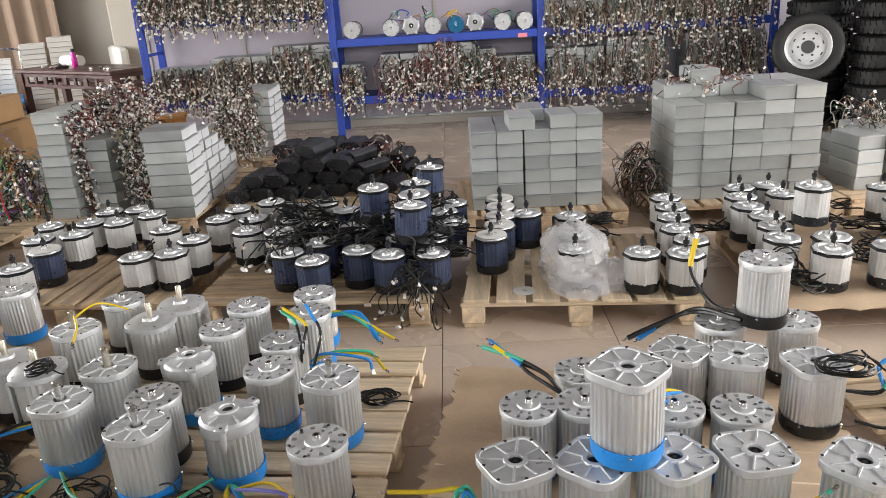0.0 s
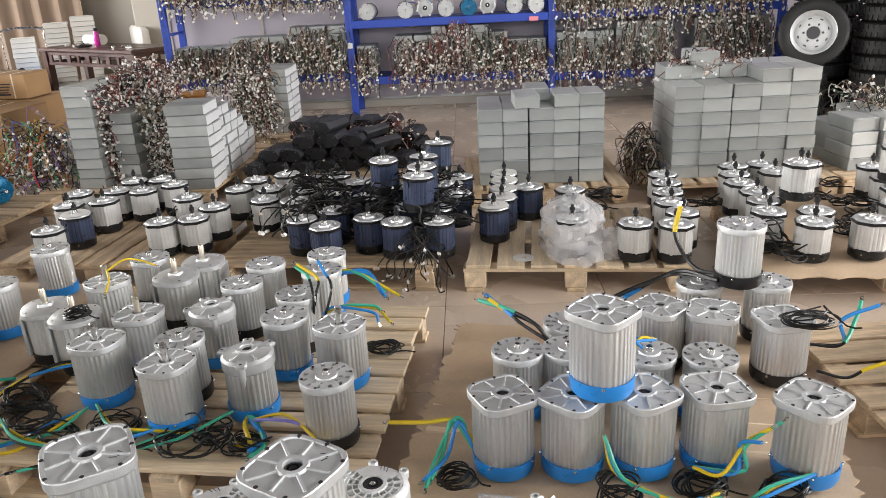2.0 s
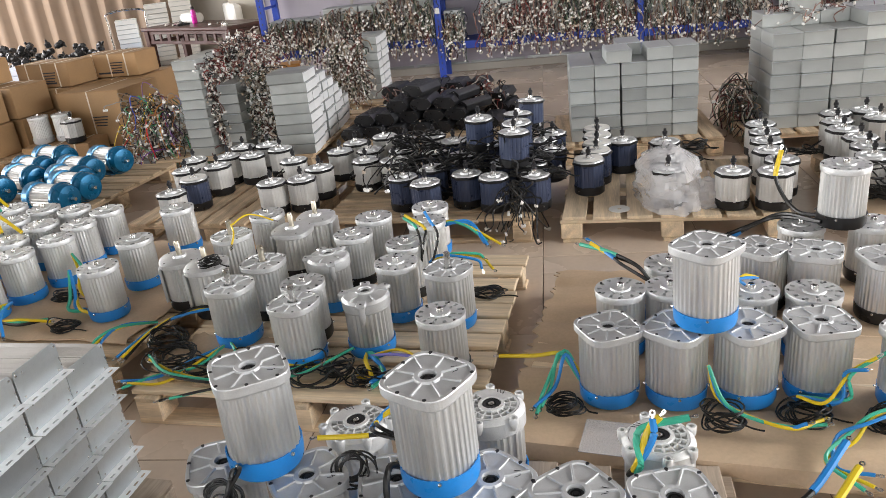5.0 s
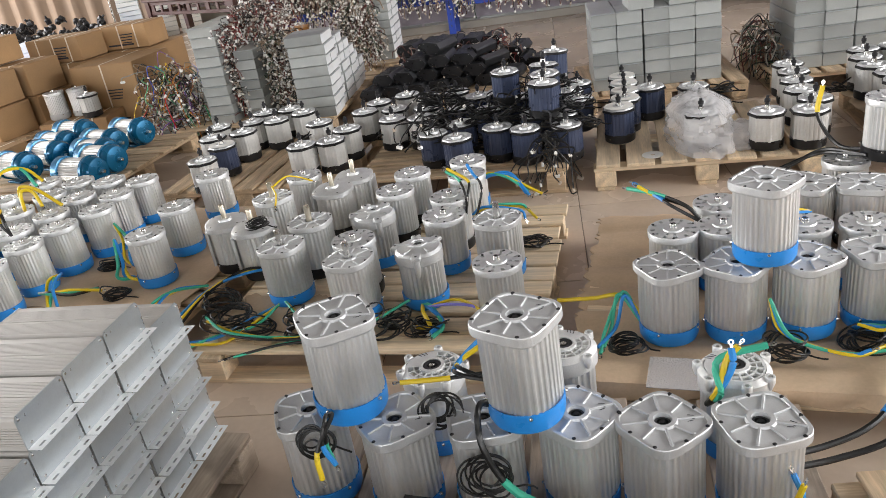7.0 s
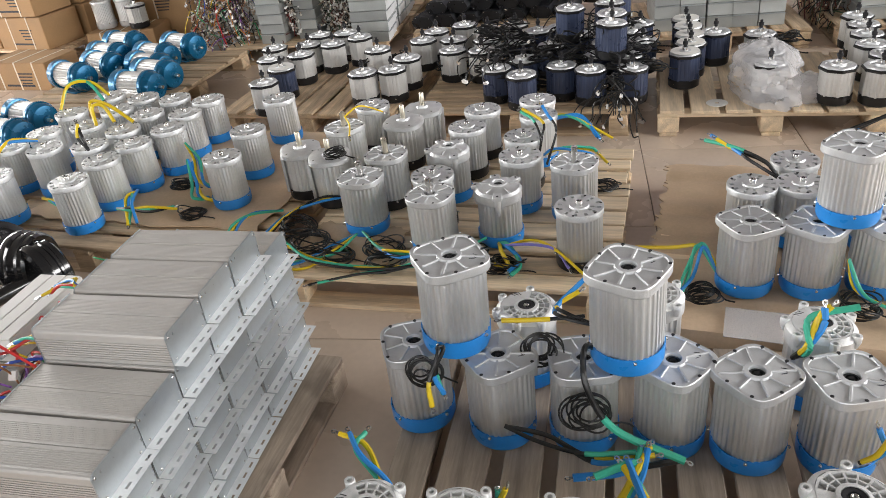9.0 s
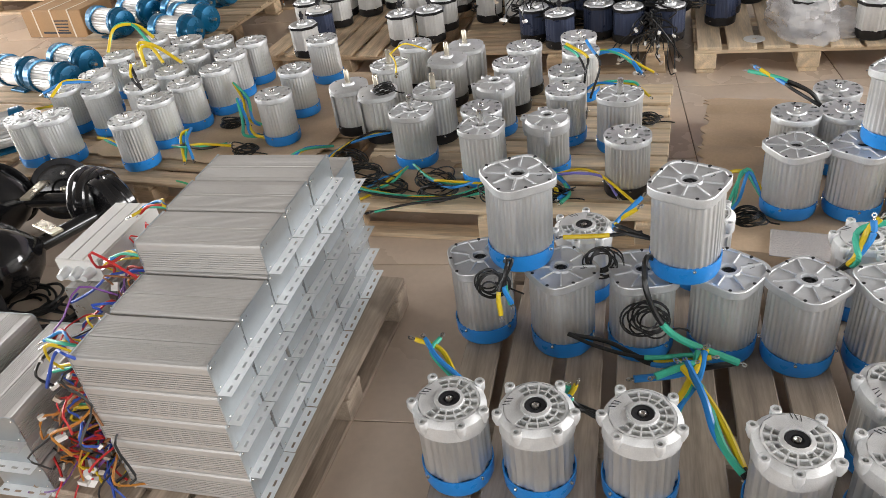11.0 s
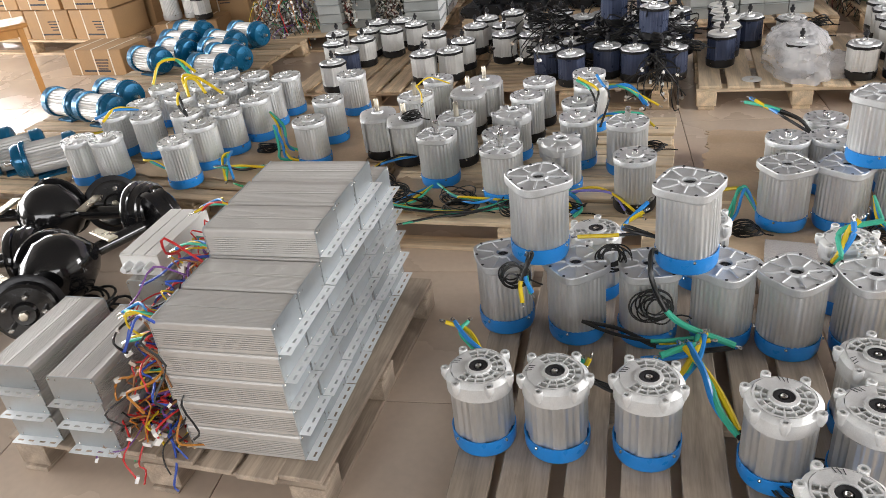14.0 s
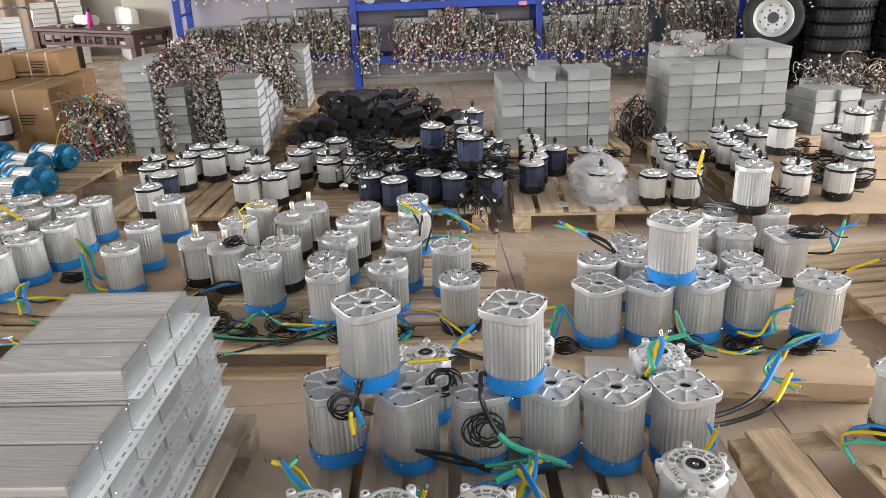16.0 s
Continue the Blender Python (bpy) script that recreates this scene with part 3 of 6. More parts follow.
pallet(-0.40, 3.98, 1.20, 1.10, -5, 8, "x", seed=2)
pallet(-1.68, 4.16, 1.16, 1.14, -7, 7, "y", seed=3)
pallet(0.90, 3.80, 1.14, 0.96, -5, 7, "y", label="pine pallet with wide gaps between boards", seed=4, wood=M_PALEWOOD)
pallet(2.40, 3.75, 1.22, 1.15, -4, 8, "y", seed=5)
pallet(-0.58, 2.36, 1.30, 1.26, -6, 10, "x", label="pine pallet with frayed board ends", seed=6, wood=M_PALEWOOD)
pallet(-2.18, 2.72, 1.66, 1.36, -9, 10, "x", seed=7)
pallet(0.84, 2.06, 1.30, 1.20, -10, 8, "x", h=0.122, seed=8, wood=M_PALEWOOD)
pallet(0.00, 0.66, 1.36, 1.56, -3, 9, "y", h=0.118, label="grey weathered pallet with gaps under the motors", seed=9, wood=M_GREYWOOD)
pallet(-1.485, 0.885, 1.08, 1.04, -6.5, 8, "y", label="dark weathered pallet under finned controllers", seed=10, wood=M_GREYWOOD, fill=0.9)
pallet(1.34, 0.50, 1.24, 1.20, 3, 5, "y", label="bare pallet with few boards and loose wires", seed=11, fill=0.46)
pallet(2.15, 2.10, 1.05, 1.10, 4, 7, "x", seed=12)
pallet(0.86, 5.25, 1.12, 0.95, 0, 8, "y", seed=13)
pallet(2.18, 5.22, 1.24, 0.98, 0, 8, "y", seed=14)
pallet(-0.72, 5.85, 1.25, 1.30, -3, 8, "x", seed=15)
pallet(-2.15, 5.85, 1.35, 1.55, -4, 8, "x", seed=16)
pallet(-1.62, 7.45, 0.62, 0.95, -4, 6, "x", h=0.12, seed=17)
pallet(-3.32, 4.50, 1.15, 1.35, -8, 8, "x", seed=18)
pallet(-3.60, 2.95, 0.95, 1.40, -8, 8, "x", h=0.12, seed=19)
pallet(3.25, 5.2, 0.9, 0.95, 2, 6, "x", seed=20)


def cardboard(cx, cy, w, d, turn, z, label, seed, lift=0.012, ragged=0.03, drop=0.0, boards=0):
    rnd = random.Random(seed)
    nx, ny = 24, 64 if boards else 20
    bm = bmesh.new()
    g = []
    for j in range(ny + 1):
        row = []
        for i in range(nx + 1):
            x, y = w * (i / nx - 0.5), d * (j / ny - 0.5)
            if i in (0, nx):
                x += rnd.uniform(-ragged, ragged * 0.3) * (1 if i else -1)
            if j in (0, ny):
                y += rnd.uniform(-ragged, ragged * 0.3) * (1 if j else -1)
            q = noise.noise(Vector((x * 3.2, y * 3.2, seed)))
            row.append((x, y, lift * (0.5 + 0.5 * q) + (0.012 * math.sin(y * 40) if i < 3 else 0) * 0.3 - (0.011 * max(0, -math.cos(2 * math.pi * boards * (j / ny - 0.06))) if boards else 0) - (drop * (0.8 + 0.6 * q) if j == 0 else 0)))
        g.append(row)
    top = [[bm.verts.new(p) for p in r] for r in g]
    low = [[bm.verts.new((p[0], p[1], p[2] - 0.005)) for p in r] for r in g]
    for j in range(ny):
        for i in range(nx):
            bm.faces.new((top[j][i], top[j][i + 1], top[j + 1][i + 1], top[j + 1][i]))
            bm.faces.new((low[j][i], low[j + 1][i], low[j + 1][i + 1], low[j][i + 1]))
    edge = [(0, i) for i in range(nx)] + [(j, nx) for j in range(ny)] + [(ny, i) for i in range(nx, 0, -1)] + [(j, 0) for j in range(ny, 0, -1)]
    for a, b in zip(edge, edge[1:] + edge[:1]):
        bm.faces.new((top[a[0]][a[1]], low[a[0]][a[1]], low[b[0]][b[1]], top[b[0]][b[1]]))
    return solo("cardboard_sheet", bm, M_CARD, label, "cardboard", pose(cx, cy, z, 0, 0, turn), "cardboard sheets", smooth=True)


cardboard(0.82, 2.02, 1.34, 1.28, -10, 0.1275, "flattened brown cardboard with torn edge on a pallet", 1, drop=0.05, boards=8)
cardboard(-2.05, 2.78, 1.30, 1.10, -9, 0.1465, "flattened brown cardboard under round motors", 2)
cardboard(2.42, 3.70, 1.34, 1.24, -4, 0.1465, "flattened brown cardboard with ragged front edge", 3, drop=0.04)
cardboard(-1.05, 2.02, 0.42, 0.36, -12, 0.1465, "small piece of brown cardboard with red print", 4, 0.006)
cardboard(1.28, 0.86, 0.46, 0.42, 20, 0.1415, "torn piece of brown cardboard on bare pallet boards", 7, 0.008)
cardboard(-1.52, 0.72, 0.30, 0.60, -4, 0.1465, "brown cardboard under tangled wires", 6, 0.006)
solo("clear_sheet", box((0.20, 0.16, 0.002), 0, (0, 0, 0)), M_FILM, "thin milky plastic sheet lying on cardboard", "sheet", pose(0.42, 1.50, 0.144, 0, 0, -12))

# ---------------------------------------------------------------- motors on the front pallet
DECK, LOW, RDECK = 0.148, 0.1185, 0.138
SQ = square_motor(label="square-flanged aluminium motor with ribbed face and blue cap")
SQ.scale = (1, 1, 1.13)
place(SQ, [(-0.585, 1.10, 20), (-0.348, 1.045, 35), (-0.125, 1.035, 10), (0.098, 1.03, 50), (0.290, 0.985, 38), (0.500, 0.972, 15)], LOW, "motors on the grey pallet", 1)
place(SQ, [(-0.462, 1.095, 30), (-0.016, 1.035, 60)], LOW + 0.276, "motors stacked on other motors", 2, 0.6)
SQ.scale = (1, 1, 1.06)
place(SQ, [(0.418, 1.735, 25), (0.622, 1.722, 50), (0.828, 1.722, 30), (1.038, 1.732, 10), (1.285, 1.665, 40)], RDECK, "motors on the cardboard pallet", 3)
place(SQ, [(0.707, 1.738, 45)], RDECK + 0.258, "motors stacked on other motors", 4, 0.6)
SQK = square_motor("geared_motor", M_BLACK, "black moulded rear cap", 4.2, 0.0905, 0, "square-flanged aluminium motor with black cap", 2)
place(SQK, [(1.022, 2.336), (1.197, 2.285), (1.413, 2.207)], RDECK, "motors on the cardboard pallet", 5)
place(SQK, [(1.22, 0.99)], 0.150, "motors on the bare pallet", 55)
settle(SQ)
settle(SQK)
LUG = lug_motor()
LUG.scale = (1, 1, 1.10)
place(LUG, [(-0.596, 0.540, 100), (-0.393, 0.527, 110), (-0.156, 0.513, 95), (0.151, 0.454, 20), (0.355, 0.430, 60), (0.406, 0.622, 140), (0.214, 0.16, 30), (-0.285, 1.29, 60), (0.078, 1.355, 10), (0.500, 1.21, 80)], LOW, "lug-faced motors on the grey pallet", 6)
settle(LUG)
RB = round_motor(M_BLUE, "blue moulded rear cap", "round aluminium motor with pierced face, hub stub and blue cap")
place(RB, [(-2.337, 2.208), (-2.31, 2.433), (-2.245, 2.622), (-2.716, 2.602), (-2.485, 2.617), (-2.933, 2.633), (-2.773, 2.288), (-2.932, 2.28), (-2.153, 2.806), (-2.41, 2.81), (-2.663, 2.90), (-2.86, 2.82), (-2.88, 3.10), (-2.613, 3.12), (-2.383, 3.03), (-2.156, 3.01), (-2.79, 3.36), (-2.55, 3.30), (-2.334, 3.26), (-2.113, 3.209), (-1.705, 2.418), (-1.70, 2.732), (-1.688, 3.168)], DECK + 0.006, "round motors with blue caps", 7, 0.8)
place(RB, [(-0.363, 2.327), (-0.315, 2.97), (-0.303, 2.775)], DECK + 0.002, "round motors among the others", 8, 0.5)
place(RB, [(0.482, 2.03), (0.650, 2.03), (0.902, 1.985), (1.088, 1.955), (0.673, 2.226)], RDECK, "round motors among the others", 18, 0.3)
settle(RB)
RK = round_motor(M_BLACK, "black moulded rear cap", "round aluminium motor with pierced face and black cap")
place(RK, [(-1.145, 3.02), (-0.574, 2.89), (-0.622, 2.678), (-0.359, 2.542), (-0.704, 2.18), (-0.126, 1.883), (1.217, 2.52), (1.475, 2.514)], DECK - 0.004, "round motors with black caps", 9, 0.5)
place(RK, [(1.342, 2.478)], DECK + 0.245, "motors stacked on other motors", 10)
settle(RK)
STAR = square_motor("shaft_motor", M_BLUE, "blue moulded rear cap", 2.6, 0.090, 0.064, "aluminium motor with ribbed face, steel shaft and blue cap", 3)
place(STAR, [(-0.681, 1.996), (-0.999, 2.172), (-0.143, 2.242)], DECK, "shaft motors on the pallet", 11, 1)
settle(STAR)
STARK = square_motor("shaft_motor", M_BLACK, "black moulded rear cap", 2.6, 0.090, 0.068, "aluminium motor with ribbed face, brass-toned shaft and black cap", 5)
place(STARK, [(-0.939, 2.392), (-1.21, 2.73)], DECK, "shaft motors on the pallet", 12, 1)
settle(STARK)
EAR = eared_motor()
place(EAR, [(-0.429, 2.06, 20), (-0.673, 2.441, 40)], DECK, "eared motors on the pallet", 13)
settle(EAR)
FIN = finned_motor()
place(FIN, [(-1.363, 2.511, 200), (-1.20, 2.418, 190), (-0.941, 2.794, 170), (-0.874, 2.955, 0)], DECK, "shaft motors on the pallet", 14, 1)
settle(FIN)

SMS = small_motor(M_SILVER, "small eight-sided silver motor with black base and shaft stub")
place(SMS, [(-1.96, 3.63), (-2.15, 4.38), (-2.09, 4.12), (-1.90, 4.18), (-1.92, 4.41), (-1.90, 4.64), (-1.74, 4.39), (-1.72, 4.66), (-1.58, 4.52), (-1.37, 3.72), (-1.20, 3.76), (-1.15, 3.97), (-1.38, 4.19), (-1.11, 4.34), (-1.05, 4.54), (-0.87, 4.66), (-0.90, 4.31), (-0.88, 4.08), (-0.69, 4.03)], 0.141, "small motors on the pallets", 15, 0.6)
place(SMS, [(-0.70, 4.52), (-0.68, 4.26), (-0.52, 4.58), (1.16, 3.41), (1.35, 3.37), (1.43, 3.55), (1.42, 3.73), (1.45, 3.92), (1.49, 4.11), (1.51, 4.29), (0.86, 3.50), (0.89, 3.70), (0.92, 4.04)], 0.141, "small motors on the pallets", 16, 0.5)
place(SMS, [(1.96, 4.36), (1.90, 4.17), (1.87, 3.99), (2.13, 4.38), (1.90, 3.81), (1.87, 3.64), (1.83, 3.46), (2.14, 4.20), (2.40, 4.36), (2.06, 3.44), (1.98, 3.28), (2.25, 3.28), (2.73, 4.23), (2.64, 3.77), (2.68, 3.97), (2.50, 3.51)], 0.158, "small motors on the cardboard", 17, 1)
place(SMS, [(2.03, 3.62), (2.66, 3.87)], 0.36, "motors stacked on other motors", 18, 2)
settle(SMS)
SMD = small_motor(M_NAVY, "small eight-sided navy motor with black base and shaft stub")
place(SMD, [(-0.57, 3.66), (-0.42, 3.53), (-0.36, 4.40), (0.22, 4.25), (0.28, 4.42), (0.26, 4.05), (0.17, 3.55), (0.16, 3.76), (-0.21, 3.65), (-0.05, 3.56), (-0.46, 4.18), (-0.27, 4.05), (-0.42, 3.80), (0.00, 3.82), (-0.10, 4.25), (0.05, 4.05), (0.69, 4.13), (-0.22, 4.45), (0.05, 4.42)], 0.141, "small navy motors on the pallets", 19, 1)
place(SMD, [(-0.16, 4.10), (0.06, 3.70), (0.08, 3.92), (0.07, 4.14), (0.14, 4.50)], 0.345, "motors stacked on other motors", 20, 4)
settle(SMD)
SMW = small_motor(M_NAVY, "small eight-sided navy motor topped with a white disc", True)
place(SMW, [(-1.94, 3.90), (0.47, 3.76), (0.52, 3.93), (0.54, 4.10), (0.55, 4.28), (0.56, 4.45)], 0.141, "navy motors with white discs", 21, 1)
settle(SMW)
solo("paper_disc", rings(bmesh.new(), [circ(0.055, 0, 40), circ(0.055, 0.002, 40), circ(0.012, 0.002, 40), circ(0.012, 0, 40), circ(0.055, 0, 40)], False, False), M_PAPER, "white ring-shaped paper disc lying on pallet boards", "disc", pose(0.605, 3.46, 0.1405))

TM = teal_motor()
place(TM, [(-3.64, 4.28, -24), (-3.52, 4.50, -26), (-3.62, 4.76, -22), (-3.66, 5.08, -20), (-3.18, 4.66, -24), (-3.10, 4.40, -22), (-3.08, 4.90, -26), (-2.96, 4.22, -22), (-2.97, 3.97, -16)], 0.141, "teal motors lying on a pallet", 22)
place(TM, [(-3.77, 3.38, -22), (-3.44, 3.24, -20), (-3.47, 3.52, -24), (-3.33, 2.47, 215), (-3.58, 2.52, 220), (-3.85, 2.60, 210)], 0.121, "teal motors lying on a pallet", 23)
settle(TM)

# ---------------------------------------------------------------- controller cases


def grey_case(w, h, l, body, plate, name="controller_case", label="grey aluminium controller case"):
    """A case lying along y, its end plates at both ends, base at z 0."""
    c = thing(name, label, "controller")
    k = min(w, h) * 0.06
    outline = [(-w / 2 + k, 0), (w / 2 - k, 0), (w / 2, k), (w / 2, h - k), (w / 2 - k, h), (-w / 2 + k, h), (-w / 2, h - k), (-w / 2, k)]
    bm = rings(bmesh.new(), [[(x, -l / 2 + 0.002, z) for x, z in outline], [(x, l / 2 - 0.002, z) for x, z in outline]])
    part("case_body", bm, body, c)
    part("end_plate", box((w * 0.985, 0.003, h * 0.96), 0.001), plate, c, "", pose(0, -l / 2, h / 2))
    part("lip", box((w * 0.98, 0.010, 0.0045), 0.001), M_PLATE, c, "", pose(0, -(l / 2 + 0.004), h - 0.004))
    return c


def stack(kind, columns, x0, y0, dx, dy, dz, z0, group, seed, jitter=0.004, turn=0.0):
    """Columns of cases: (column, row, layers)."""
    rnd = random.Random(seed)
    for i, j, n in columns:
        ox, oy = rnd.uniform(-jitter, jitter), rnd.uniform(-jitter, jitter)
        for k in range(n):
            copy_thing(kind, pose(x0 + i * dx + ox + rnd.uniform(-jitter, jitter) * 0.6, y0 + j * dy + oy + rnd.uniform(-jitter, jitter), z0 + k * dz, 0, 0, turn + rnd.uniform(-0.7, 0.7)))["group"] = group


CASE = grey_case(0.166, 0.0845, 0.29, M_BOX, M_BOX)
stack(CASE, [(0, 0, 6), (1, 0, 6), (2, 0, 6), (3, 0, 7), (4, 0, 7), (0, 1, 6), (1, 1, 6), (2, 1, 7), (3, 1, 6), (4, 1, 6)], 0.495, 5.01, 0.1695, 0.30, 0.087, 0.141, "grey controller cases in the middle stack", 1, 0.004)
copy_thing(CASE, pose(0.735, 5.0, 0.141 + 6 * 0.087, 0, 0, 1.5))["group"] = "grey controller cases in the middle stack"
settle(CASE)
CASE = grey_case(0.186, 0.0875, 0.29, M_BOX, M_BOX)
stack(CASE, [(0, 0, 7), (1, 0, 7), (2, 0, 7), (3, 0, 8), (4, 0, 8), (0, 1, 8), (1, 1, 9), (2, 1, 8), (3, 1, 8), (4, 1, 8)], 1.80, 5.0, 0.190, 0.30, 0.0895, 0.141, "grey controller cases in the tall stack", 2, 0.006)
stack(CASE, [(0, 0, 4), (1, 0, 4), (2, 0, 3), (0, 1, 3), (1, 1, 4), (3, 0, 3)], 2.98, 5.02, 0.19, 0.30, 0.0895, 0.141, "grey controller cases on a small stack", 3, 0.012, 8)
settle(CASE)
NARROW = grey_case(0.205, 0.0735, 0.30, M_BOX, M_BOX)
stack(NARROW, [(0, 0, 10), (0, 1, 10), (0, 2, 9)], -2.462, 5.36, 0.22, 0.31, 0.0755, 0.141, "grey controller cases in the left stacks", 4, 0.006, -4)
settle(NARROW)
NARROW = grey_case(0.165, 0.0745, 0.30, M_BOX, M_BOX)
stack(NARROW, [(0, 0, 7), (0, 1, 7)], -2.205, 5.43, 0.2, 0.31, 0.077, 0.141, "grey controller cases in the left stacks", 5, 0.006, -4)
settle(NARROW)
LONG = grey_case(0.155, 0.0745, 0.285, M_BOX, M_FLANGE)
stack(LONG, [(0, 0, 8), (0, 1, 8), (0, 2, 7), (0, 3, 7), (0, 4, 6), (0, 5, 5), (0, 6, 4), (0, 7, 3)], -1.655, 5.13, 0, 0.150, 0.077, 0.141, "grey controller cases in the stepped stack", 6, 0.012, 90)
stack(LONG, [(0, j, 6 - j // 2) for j in range(5)], -1.97, 5.56, 0, 0.158, 0.077, 0.141, "grey controller cases in the stepped stack", 7, 0.01, 90)
stack(LONG, [(0, 0, 4), (0, 1, 5), (0, 2, 5)], -2.95, 5.42, 0, 0.17, 0.09, 0.02, "grey controller cases with coloured leads", 8, 0.01, 80)
stack(LONG, [(0, 0, 8), (0, 1, 8), (0, 2, 8)], -1.53, 7.2, 0, 0.19, 0.077, 0.121, "grey controller cases by the rack", 9, 0.01, 88)
settle(LONG)


def black_case():
    c = thing("black_controller", "black anodised controller case in a loose heap", "controller")
    w, h, l = 0.172, 0.088, 0.30
    o = [(-w * 0.33, 0), (w * 0.33, 0), (w / 2, h * 0.42), (w / 2, h * 0.58), (w * 0.34, h)]
    for k in range(14):
        y = w * 0.32 - k * w * 0.64 / 14
        o += [(y, h), (y - 0.0036, h), (y - 0.0040, h - 0.002), (y - 0.0072, h - 0.002)]
    o += [(-w * 0.34, h), (-w / 2, h * 0.58), (-w / 2, h * 0.42)]
    part("case_body", rings(bmesh.new(), [[(x, -l / 2, z) for x, z in o], [(x, l / 2, z) for x, z in o]]), M_BLKTOP, c)
    p = [q for q in o if abs(q[0]) > w * 0.325]
    for s in (-1, 1):
        part("end_plate", rings(bmesh.new(), [[(x * 1.02, s * l / 2 - 0.002, h / 2 + (z - h / 2) * 1.03) for x, z in p], [(x * 1.02, s * l / 2 + 0.002, h / 2 + (z - h / 2) * 1.03) for x, z in p]]), M_BLKBOX, c)
        for q in (-1, 1):
            for z in (h * 0.14, h * 0.90):
                part("screw", box((0.0055, 0.005, 0.0055), 0.001), M_STEEL, c, "", pose(q * 0.054, s * (l / 2 + 0.003), z))
    return c


BC = black_case()
rnd = random.Random(4)
heap = []
for col in range(5):                        # even row behind, ends outward
    heap += [(-1.06 + col * 0.185, 6.22 - 0.012 * col, 0.141 + lay * 0.092, -7) for lay in range(3)]
heap += [(-0.12, 6.08, 0.141, -20), (-0.13, 6.10, 0.233, -16), (0.06, 5.98, 0.141, -24)]
for lay, (x0, n, y0) in enumerate(((-1.27, 7, 5.52), (-1.17, 5, 5.56), (-0.90, 3, 5.60))):
    heap += [(x0 + 0.182 * i, y0 + 0.012 * i, 0.141 + lay * 0.091, -11) for i in range(n)]
for x, y, z, a in heap:
    copy_thing(BC, pose(x + rnd.uniform(-0.012, 0.012), y + rnd.uniform(-0.02, 0.02), z, rnd.uniform(-1.5, 1.5), rnd.uniform(-2.5, 2.5), a + rnd.uniform(-4, 4)))["group"] = "black controller heap"
for x, y, z, a, r in ((-0.74, 5.66, 0.418, -24, 6), (-0.33, 5.66, 0.245, -38, -30), (-0.42, 5.72, 0.325, -30, -24)):
    copy_thing(BC, pose(x, y, z, 0, r, a))["group"] = "black controller heap"
settle(BC)


